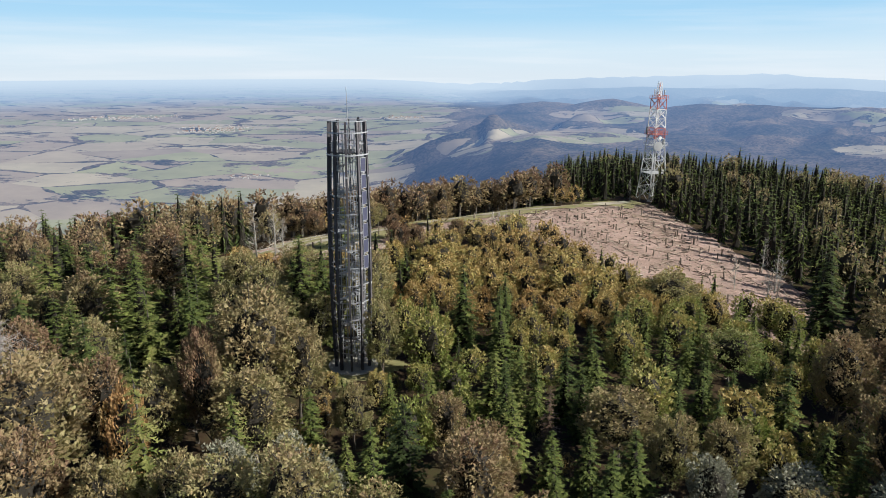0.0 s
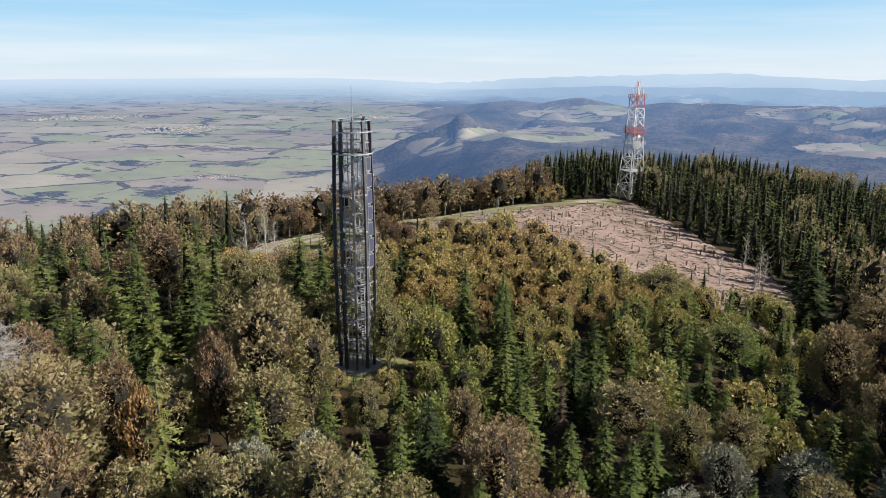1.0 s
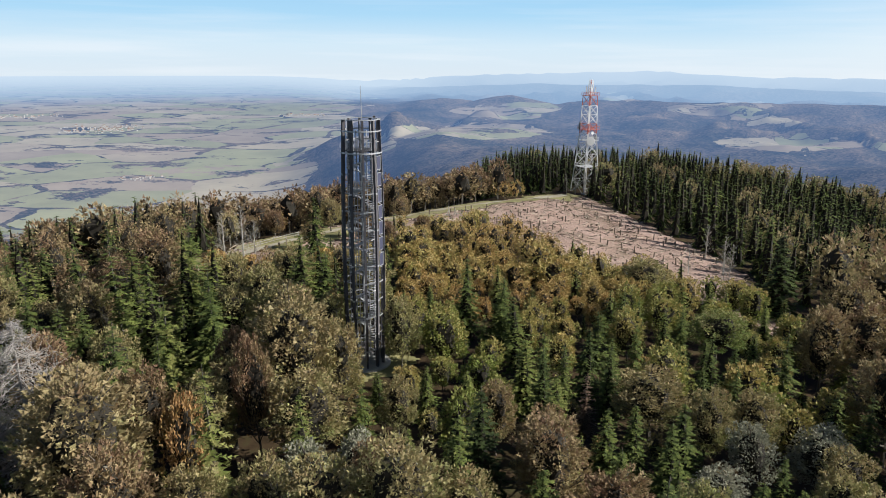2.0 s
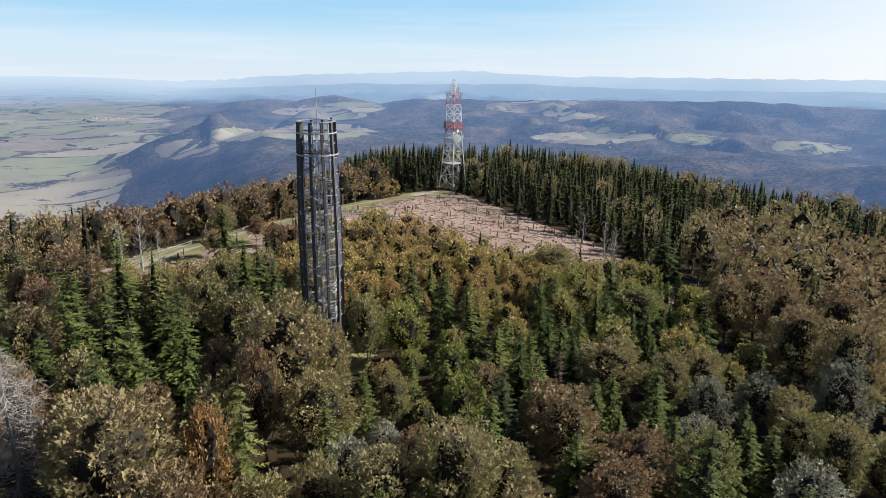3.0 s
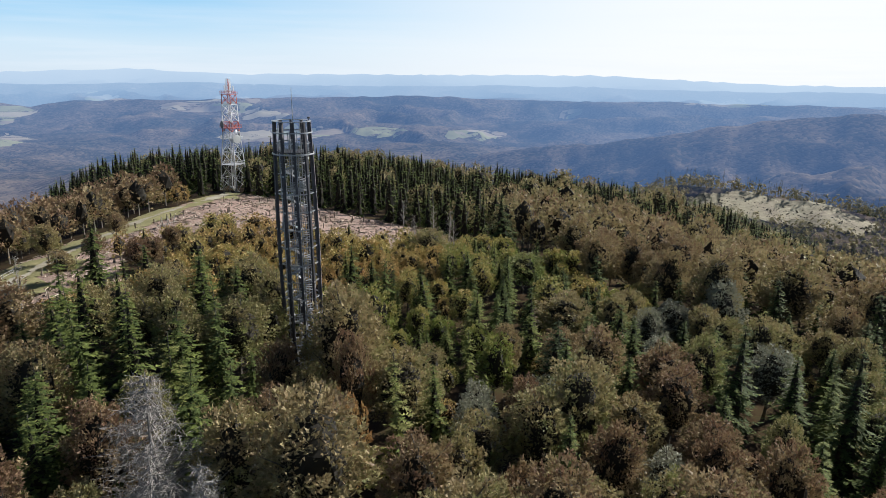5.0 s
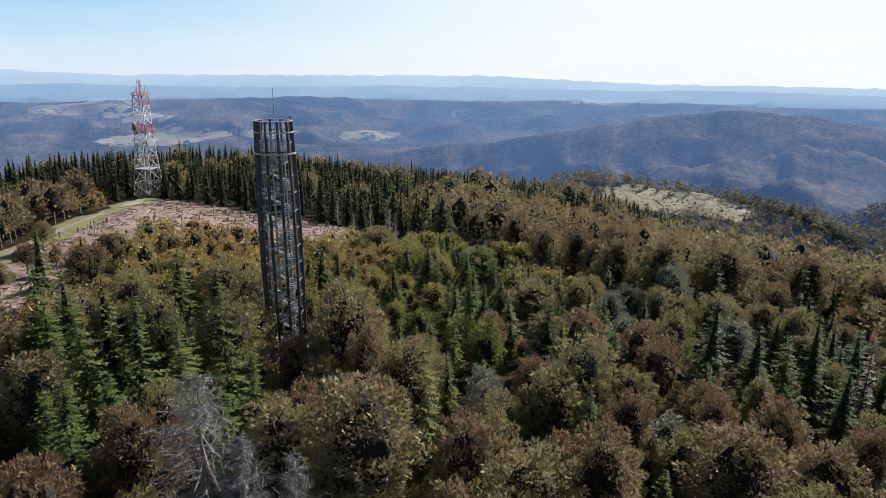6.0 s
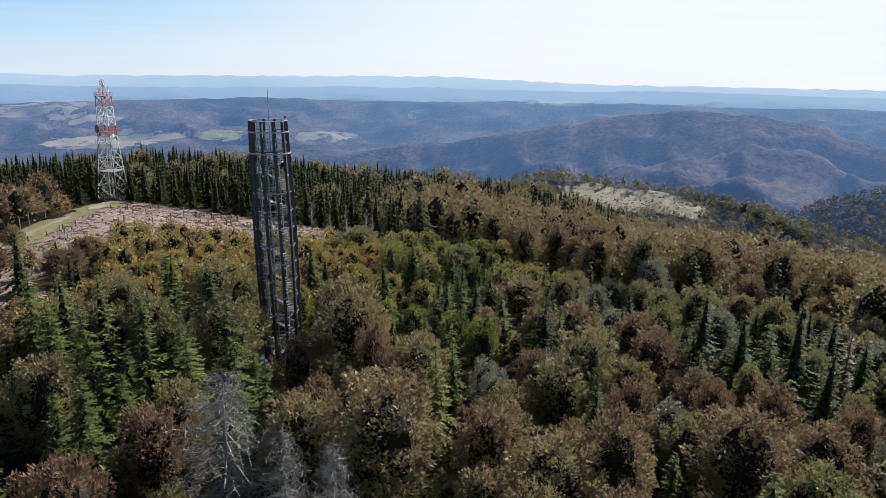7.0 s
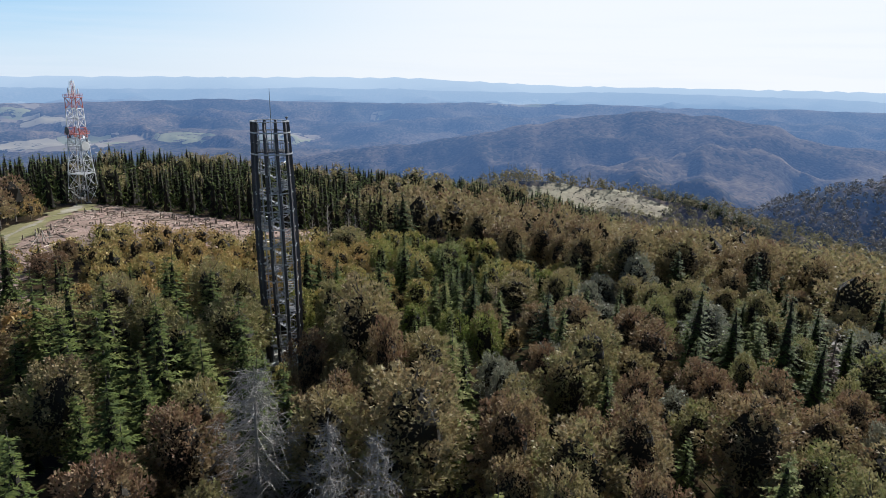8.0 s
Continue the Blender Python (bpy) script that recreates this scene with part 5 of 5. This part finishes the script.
def scatter():
    """All other trees: near ones as things, the rest as one sheet of woods per kind."""
    placed = [tuple(t) for t in TAKEN]
    grid = {}

    def cell(x, y):
        return int(x // 6), int(y // 6)
    for t in placed:
        grid.setdefault(cell(t[0], t[1]), []).append(t)
    near, far = [], []
    tries = 26000
    dist = 375 * np.sqrt(rng.rand(tries))
    azim = np.radians(rng.uniform(-52, 115, tries))
    # the same count of tries again close by
    xs = np.concatenate([HUB[0] + dist * np.sin(azim), rng.uniform(-82, 64, 9500)])
    ys = np.concatenate([HUB[1] + dist * np.cos(azim), rng.uniform(14, 118, 9500)])
    clear = inside(xs, ys, CLEARING) | (line_distance(xs, ys, TRACK_LINE) < 2.5 + 9 * vnoise(xs / 9, ys / 9, 12))
    tower_gap = np.hypot(xs - TOWER[0] - 0.5, ys - TOWER[1] + 0.5) < 5.0
    mast_gap = np.hypot(xs - MAST[0], ys - MAST[1]) < 6.5
    for x, y, c, tg, mg in zip(xs, ys, clear, tower_gap, mast_gap):
        if c or tg or mg:
            continue
        key, h, tint, gap = zone(x, y)
        # low growth before the tower's foot
        back = math.hypot(x - TOWER[0], y - TOWER[1])
        if back < 20 and -1.0 < math.atan2(x - TOWER[0], TOWER[1] - y) < 0.42:
            h = min(h, 0.42 * back - 0.6)
            if h < 2:
                continue
            key = "young" if key == "beech" else key
        elif back < 32 and -0.3 < math.atan2(x - TOWER[0], TOWER[1] - y) < 0.4:
            h = min(h, 0.4 * back - 0.8)
        ci, cj = cell(x, y)
        ok = True
        for i in (ci - 1, ci, ci + 1):
            for j in (cj - 1, cj, cj + 1):
                for px, py, pr in grid.get((i, j), ()):
                    if (px - x) ** 2 + (py - y) ** 2 < (0.5 * gap + 0.62 * pr) ** 2:
                        ok = False
        if not ok:
            continue
        grid.setdefault((ci, cj), []).append((x, y, gap * 0.75))
        (near if (-80 < x < 62 and 18 < y < 108) else far).append((key, x, y, h, tint))
    # undergrowth in the gaps
    for x, y in zip(rng.uniform(-62, 62, 1500), rng.uniform(18, 112, 1500)):
        back = math.hypot(x - TOWER[0], y - TOWER[1])
        if bool(inside(x, y, CLEARING)) or back < 5:
            continue
        ci, cj = cell(x, y)
        if any((px - x) ** 2 + (py - y) ** 2 < (1.0 + 0.62 * pr) ** 2 for i in (ci - 1, ci, ci + 1) for j in (cj - 1, cj, cj + 1) for px, py, pr in grid.get((i, j), ())):
            continue
        grid.setdefault((ci, cj), []).append((x, y, 1.6))
        key = "bough" if rng.rand() < 0.35 else "shrub"
        h = rng.uniform(2.4, 4.2)
        if back < 14:
            h = min(h, max(2.0, 0.4 * back - 0.5))
        near.append((key, x, y, h, rng.uniform(0.35, 0.85)))
    return near, far


near_trees, far_trees = scatter()
for key, x, y, h, tint in near_trees:
    tree(key, x, y, h, 1.0 + rng.normal(0, 0.1), tint)


def woods(name, key, label, build):
    """One sheet of all far trees of a kind."""
    qs, ts, cs = [], [], []
    shapes = [build(np.random.RandomState(200 + i), False) for i in range(6)]
    coarse = [build(np.random.RandomState(300 + i), True) for i in range(6)]
    rows = [t for t in far_trees if t[0] == key]
    if not rows:
        return
    z = ground(np.array([t[1] for t in rows]), np.array([t[2] for t in rows]))
    for (k, x, y, h, tint), gz in zip(rows, z):
        q = (shapes if math.hypot(x + 40, y - 10) < 128 else coarse)[rng.randint(6)]
        a = rng.uniform(0, 6.28)
        c, s = math.cos(a), math.sin(a)
        m = np.array([[c, -s, 0], [s, c, 0], [0, 0, 1]]) * (h / 10) * np.array([[1], [1], [0]]) * rng.uniform(0.8, 1.25) + np.diag([0, 0, h / 10])
        q, inner, shade = q
        qs.append(q @ m.T + (x, y, gz))
        cs.append(inner @ m.T + (x, y, gz))
        ts.append(tint + shade)
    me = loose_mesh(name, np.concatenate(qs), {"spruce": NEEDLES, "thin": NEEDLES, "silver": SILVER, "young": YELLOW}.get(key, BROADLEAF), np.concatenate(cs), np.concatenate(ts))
    sheet = tagged(new(name, me), label, "woods", kind="stuff")
    sheet.color = (0.0, 0.0, 0.0, 1.0)
    bm = bmesh.new()
    vs, fs = [], []
    for (k, x, y, h, tint), gz in zip(rows, z):
        o = len(vs)
        r = 0.016 * h
        for f, zz in ((1.2, -0.4), (0.35, h * 0.7)):
            vs += [(x + r * f, y, gz + zz), (x - r * f * 0.5, y + r * f * 0.87, gz + zz), (x - r * f * 0.5, y - r * f * 0.87, gz + zz)]
        fs += [(o, o + 1, o + 4, o + 3), (o + 1, o + 2, o + 5, o + 4), (o + 2, o, o + 3, o + 5)]
    bm.free()
    tagged(new(name + "_trunks", mesh_of(name + "_trunks", vs, fs, (BARK,))), "tree trunks in the " + label, "woods", kind="stuff")


def far_broadleaf(gen, coarse, radius=3.9, base=1.2, plumes=44, per=34, leaf=0.25):
    if coarse:
        plumes, per, leaf = 28, 19, 0.4
    shoots, tint, _, body = plume_crown(gen, 10.0, base, radius, plumes, per, leaf)
    return shoots, body(1, 0.5), tint


def far_spruce(gen, coarse):
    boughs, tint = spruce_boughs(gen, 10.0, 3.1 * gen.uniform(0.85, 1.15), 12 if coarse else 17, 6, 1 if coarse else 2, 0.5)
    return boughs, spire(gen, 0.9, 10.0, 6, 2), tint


woods("beech_woods", "beech", "beech woods in rust and olive autumn colour", far_broadleaf)
woods("thicket", "young", "thicket of young yellow-brown broadleaf trees", lambda g, c: far_broadleaf(g, c, 4.2, 0.5, 40, 28, 0.4))
woods("spruce_woods", "spruce", "tall dark green spruce woods", far_spruce)
woods("thin_spruce_woods", "thin", "sparse greying spruces", far_spruce)
woods("whitebeam_woods", "silver", "silvery whitebeam trees", far_broadleaf)


def far_hill_woods():
    """Trees on the next hills, a few leaves each."""
    gen = np.random.RandomState(91)
    n = 8200
    az = np.radians(gen.uniform(48, 108, n))
    r = 400 + 560 * gen.rand(n) ** 0.8
    x, y = HUB[0] + r * np.sin(az), HUB[1] + r * np.cos(az)
    keep = ~inside(x, y, SECOND_CLEARING)
    x, y = x[keep], y[keep]
    z = ground(x, y)
    n = len(x)
    size = gen.uniform(0.8, 1.25, n) * np.interp(np.hypot(x, y), [500, 950], [1.0, 0.72])
    per = 18
    d = unit(gen.normal(0, 1, (n, per, 3)) + (0, 0, 0.45))
    c = np.stack([x, y, z + 6.5 * size], -1)[:, None] + d * np.array([3.2, 3.2, 4.6]) * size[:, None, None]
    tint = 0.3 + 0.35 * vnoise(x / 60, y / 60, 5) + gen.normal(0, 0.08, n)
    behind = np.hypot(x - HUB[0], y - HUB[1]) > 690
    for name, pick, mat, label in (("hillside_woods", behind, HAZY_GREY_WOODS, "grey-brown autumn woods on the next hillside, paled with painted haze"), ("shoulder_woods", ~behind, OCHRE_WOODS, "young ochre-green woods on the hill's shoulder")):
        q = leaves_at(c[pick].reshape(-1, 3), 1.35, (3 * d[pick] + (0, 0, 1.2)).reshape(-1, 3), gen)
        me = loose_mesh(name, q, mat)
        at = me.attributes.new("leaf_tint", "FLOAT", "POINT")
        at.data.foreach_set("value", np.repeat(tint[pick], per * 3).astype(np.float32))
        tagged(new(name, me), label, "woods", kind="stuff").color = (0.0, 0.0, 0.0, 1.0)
    # a dark belt of spruces beside the far clearing
    qs = []
    shapes = [spruce_boughs(gen, 10.0, 2.3, 9, 5, 1)[0] for i in range(3)]
    for i in range(330):
        a = gen.uniform(78.5, 88)
        u, w = on_ring(a, 652 - 3.4 * (a - 78.5) + gen.normal(0, 7))
        qs.append(shapes[i % 3] * gen.uniform(0.9, 1.4) + (u, w, float(ground(u, w))))
    for i in range(220):
        a = gen.uniform(62, 84)
        u, w = on_ring(a, np.interp(a, [62, 67, 72, 80, 84], [570, 585, 562, 555, 575]) + gen.normal(0, 6))
        qs.append(shapes[i % 3] * gen.uniform(0.7, 1.1) + (u, w, float(ground(u, w))))
    tagged(new("spruce_belt", loose_mesh("spruce_belt", np.concatenate(qs), NEEDLES)), "dark spruce belt beside the far clearing", "woods", kind="stuff").color = (0.35, 0.0, 0.0, 1.0)
    # tall bare trees left standing behind it
    bm = bmesh.new()
    for i in range(95):
        a = gen.uniform(64, 81)
        u, w = on_ring(a, np.interp(a, [64, 70, 76, 81], [652, 672, 664, 640]) + gen.normal(0, 6))
        g = float(ground(u, w))
        h = gen.uniform(12, 19)
        top = Vector((u + gen.normal(0, 0.5), w + gen.normal(0, 0.5), g + h))
        bm_bar(bm, (u, w, g - 0.5), top, 0.4, sides=3, w2=0.12)
        for k in range(7):
            p = Vector((u, w, g + h * gen.uniform(0.55, 0.97)))
            bm_bar(bm, p, p + Vector((gen.normal(0, 1.2), gen.normal(0, 1.2), gen.uniform(0.8, 2.4))), 0.16, sides=3, w2=0.05)
    me = bpy.data.meshes.new("bare_tree_row")
    bm.to_mesh(me)
    bm.free()
    me.materials.append(PALE_BARK)
    tagged(new("bare_tree_row", me), "row of tall bare trees left at the felled slope", "woods", kind="stuff")


def on_ring(az, r):
    return HUB[0] + r * math.sin(radians(az)), HUB[1] + r * math.cos(radians(az))


SECOND_CLEARING = [on_ring(66.5, 632), on_ring(70, 652), on_ring(75, 645), on_ring(80.5, 612), on_ring(79, 578), on_ring(72, 586), on_ring(67, 604)]
far_hill_woods()
xs = [p[0] for p in SECOND_CLEARING]
ys = [p[1] for p in SECOND_CLEARING]
tagged(drape("far_clearing", lambda x, y: inside(x + 8 * fbm(x / 20, y / 20, 2, 8), y, SECOND_CLEARING), (min(xs), min(ys), max(xs), max(ys)), 3.0, 0.8, STUBBLE, 0.9),
       "felled clearing on the next hill's shoulder", "clearing", kind="structure")


def brush_rows():
    """Dark rows of raked brushwood across the far clearing."""
    gen = np.random.RandomState(61)
    pts = []
    for k in range(16):
        az0 = 66.5 + 1.0 * k + gen.normal(0, 0.35)
        start, stop = sorted(gen.uniform(0, 1, 2))
        bend = gen.normal(0, 0.5)
        for j in range(int(80 * (stop - start)) + 4):
            t = start + j / 80
            x, y = on_ring(az0 + 3.2 * t + bend * math.sin(3 * t) + gen.normal(0, 0.06), 640 - 85 * t - 3.0 * k + gen.normal(0, 1.4))
            if bool(inside(x, y, SECOND_CLEARING)) and vnoise(x / 9, y / 9, 3) > 0.38:
                pts.append((x, y, float(ground(x, y)) + 0.9))
    for j in range(900):
        x, y = on_ring(gen.uniform(66, 83), gen.uniform(540, 655))
        if bool(inside(x, y, SECOND_CLEARING)):
            pts.append((x, y, float(ground(x, y)) + 0.8))
    c = np.array(pts)
    c = np.repeat(c, 4, 0) + gen.normal(0, 0.9, (len(c) * 4, 3)) * (1, 1, 0.2)
    tagged(new("brush_rows", loose_mesh("brush_rows", leaves_at(c, 0.75, np.tile([0, 0, 0.5], (len(c), 1)), gen), BARK)),
           "rows of raked brushwood on the felled slope", "brushwood", kind="stuff")


brush_rows()

# ---- felled wood in the clearing ----
def stump_meshes():
    out = []
    for seed, h, r in ((1, 1.0, 0.22), (2, 1.0, 0.19), (3, 1.0, 0.25)):
        gen = np.random.RandomState(seed)
        bm = bmesh.new()
        bm_tube(bm, [(0, 0, -0.15), (0, 0, 0.08), (gen.normal(0, 0.02), 0, h * 0.6), (gen.normal(0, 0.04), 0.01, h)], [r * 1.35, r * 1.05, r * 0.95, r * 0.9], 9)
        me = bpy.data.meshes.new("stem")
        bm.to_mesh(me)
        bm.free()
        me.materials.append(CUT_WOOD)
        bm = bmesh.new()
        bm_tube(bm, [(0, 0, h - 0.01), (0, 0, h + 0.025)], [r * 0.86, r * 0.82], 9)
        cap = bpy.data.meshes.new("cut_face")
        bm.to_mesh(cap)
        bm.free()
        cap.materials.append(CUT_FACE)
        out.append((me, cap))
    return out


STUMPS = stump_meshes()


def stump(x, y, height, thick, v, lean=3.0):
    root = new("tall_stump" if height > 1.0 else "low_stump")
    tagged(root, "tall weathered grey stump standing in the clearing" if height > 1.0 else "low sawn stump with pale cut face",
           "stump", "tall stumps" if height > 1.0 else "low stumps")
    root.matrix_basis = pose(x, y, float(ground(x, y)) + 0.15, rng.normal(0, lean), rng.normal(0, lean), rng.uniform(0, 360)) @ Matrix.Diagonal((thick, thick, height, 1))
    for me in STUMPS[v]:
        o = new(me.name, me)
        o.parent = root


def stumps():
    gen = np.random.RandomState(17)
    lines = [((36, 142), (53, 122), 11), ((24, 170), (38, 186), 9), ((20, 168), (33, 160), 7), ((44, 196), (64, 176), 10), ((58, 180), (71, 146), 12),
             ((34, 165), (58, 140), 12), ((40, 178), (62, 158), 11), ((-34, 141), (-14, 158), 8), ((10, 178), (24, 186), 5), ((47, 206), (60, 198), 5)]
    for (x0, y0), (x1, y1), n in lines:
        for k in range(n):
            t = (k + gen.uniform(-0.25, 0.25)) / max(n - 1, 1)
            stump(x0 + (x1 - x0) * t + gen.normal(0, 0.6), y0 + (y1 - y0) * t + gen.normal(0, 0.6), gen.uniform(1.1, 1.9), gen.uniform(0.5, 0.8), gen.randint(3))
    n = 0
    while n < 170:
        x, y = gen.uniform(-40, 74), gen.uniform(92, 222)
        if inside(x, y, CLEARING) and line_distance(x, y, TRACK_LINE) > 5:
            stump(x, y, gen.uniform(0.3, 0.6), gen.uniform(0.8, 1.3), gen.randint(3))
            n += 1


stumps()


def brushwood():
    """Loose sticks and chips on the cleared soil."""
    gen = np.random.RandomState(23)
    n = 9000
    x, y = gen.uniform(-42, 76, n), gen.uniform(90, 224, n)
    ok = inside(x, y, CLEARING) & (line_distance(x, y, TRACK_LINE) > 4) & (vnoise(x / 5, y / 5, 3) + 0.3 * gen.rand(n) > 0.42)
    x, y = x[ok], y[ok]
    z = ground(x, y) + 0.3
    n = len(x)
    a = gen.uniform(0, 3.14, n)
    ln = gen.exponential(0.55, n) + 0.2
    w = gen.uniform(0.03, 0.09, n)
    d = np.stack([np.cos(a), np.sin(a), gen.normal(0, 0.18, n)], -1) * ln[:, None]
    s = np.stack([-np.sin(a), np.cos(a), 0 * a], -1) * w[:, None]
    u = np.array([0, 0, 1]) * w[:, None]
    c = np.stack([x, y, z], -1)
    q = np.concatenate([np.stack([c - d + s, c + d + s, c + d + u * 1.6, c - d + u * 1.6], 1), np.stack([c - d + u * 1.6, c + d + u * 1.6, c + d - s, c - d - s], 1)])
    me = loose_mesh("brushwood", q, BRUSH)
    tagged(new("brushwood", me), "sticks and chips strewn over cleared soil", "brushwood", kind="stuff")


def brush_material():
    m, nt, bs, out = material("dry_sticks")
    geo = nt.nodes.new("ShaderNodeNewGeometry")
    r = ramp(nt, [(0.0, (0.10, 0.075, 0.055)), (0.5, (0.26, 0.2, 0.15)), (1.0, (0.55, 0.48, 0.39))])
    nt.links.new(geo.outputs["Random Per Island"], r.inputs["Fac"])
    nt.links.new(r.outputs["Color"], bs.inputs["Base Color"])
    bs.inputs["Roughness"].default_value = 0.9
    return m


BRUSH = brush_material()
brushwood()


# ---- fence beside the track ----
def wooden_fence(points):
    root = new("wooden_fence")
    tagged(root, "pale weathered two-rail wooden fence beside the track", "fence")
    tops = []
    for x, y in points:
        z = float(ground(x, y))
        bm = bmesh.new()
        bm_bar(bm, (x, y, z - 0.2), (x, y, z + 1.45), 0.16, sides=7)
        part("post", bm, PALE_BARK, root)
        tops.append(Vector((x, y, z)))
    for a, b in zip(tops, tops[1:]):
        for h in (0.75, 1.25):
            bm = bmesh.new()
            bm_bar(bm, a + Vector((0, 0, h)), b + Vector((0, 0, h - 0.03)), 0.11, sides=6)
            part("rail", bm, PALE_BARK, root)


wooden_fence([(-38, 139), (-36, 142.4), (-34, 145.8), (-31.8, 149), (-29.4, 152.2), (-27, 155.2), (-24.4, 158)])


def barrier():
    """A felled-wood barrier of crossed pale poles at the track's edge."""
    x, y = 13.2, 173.0
    z = float(ground(x, y))
    root = new("pole_barrier")
    root.location = (x, y, z + 0.2)
    tagged(root, "barrier of crossed pale wooden poles beside the track", "barrier")
    for k, (dx, h, tilt) in enumerate(((-1.6, 2.2, 0.25), (-0.7, 2.6, -0.15), (0.3, 2.0, 0.1), (1.2, 2.4, -0.3), (2.0, 1.9, 0.2))):
        bm = bmesh.new()
        bm_bar(bm, (dx, 0.1 * k, -0.2), (dx + tilt * h, 0.1 * k, h), 0.2, sides=7)
        part("pole", bm, PALE_BARK, root)
    bm = bmesh.new()
    bm_bar(bm, (-2.2, 0.2, 0.5), (2.8, 0.2, 0.8), 0.18, sides=7)
    part("cross_pole", bm, PALE_BARK, root)


barrier()


# ---- villages on the plain ----
def far_place(az, up):
    """Where the far land is met by a line of sight of that bearing and slope."""
    r = np.geomspace(1200, 4700, 300)
    x, y = HUB[0] + r * math.sin(radians(az)), HUB[1] + r * math.cos(radians(az))
    below = HUB[2] + r * math.tan(radians(up)) < ground(x, y)
    i = int(np.argmax(below)) if below.any() else 299
    return float(x[i]), float(y[i]), float(r[i])


def village(az0, az1, up0, up1, n, seed, size=4.5):
    gen = np.random.RandomState(seed)
    vs, fs, mi = [], [], []
    for k in range(n):
        az = az0 + (az1 - az0) * gen.beta(2, 2)
        up = up0 + (up1 - up0) * (0.5 * gen.rand() + 0.5 * gen.beta(2, 2))
        x, y, r = far_place(az, up)
        z = float(ground(x, y))
        l, w = size * gen.uniform(0.8, 1.6), size * gen.uniform(0.6, 0.9)
        h, rf = size * gen.uniform(0.45, 0.7), size * 0.4
        a = gen.choice([0.3, 1.87]) + gen.normal(0, 0.15)
        c, s = math.cos(a), math.sin(a)
        o = len(vs)
        for px, py, pz in ((-l, -w, -1), (l, -w, -1), (l, w, -1), (-l, w, -1), (-l, -w, h), (l, -w, h), (l, w, h), (-l, w, h), (-l, 0, h + rf), (l, 0, h + rf)):
            vs.append((x + (px * c - py * s) / 2, y + (px * s + py * c) / 2, z + pz))
        fs += [(o, o + 1, o + 5, o + 4), (o + 2, o + 3, o + 7, o + 6), (o + 1, o + 2, o + 6, o + 9, o + 5), (o + 3, o, o + 4, o + 8, o + 7), (o + 4, o + 5, o + 9, o + 8), (o + 6, o + 7, o + 8, o + 9)]
        mi += [0, 0, 0, 0, 1, 1]
    me = mesh_of("village", vs, fs, (HAZED_WALL, HAZED_RED_ROOF))
    me.polygons.foreach_set("material_index", np.array(mi, np.int32))
    tagged(new("village", me), "distant village of white walls and red roofs", "village", kind="stuff")


village(-20.5, -14.5, -5.0, -5.7, 140, 1, 5.0)
village(-28.5, -19.5, -4.1, -4.5, 100, 2, 5.0)
village(-17.5, -13.0, -8.9, -9.3, 18, 3, 5.0)
village(-5.0, -1.0, -4.4, -4.7, 36, 4, 5.0)
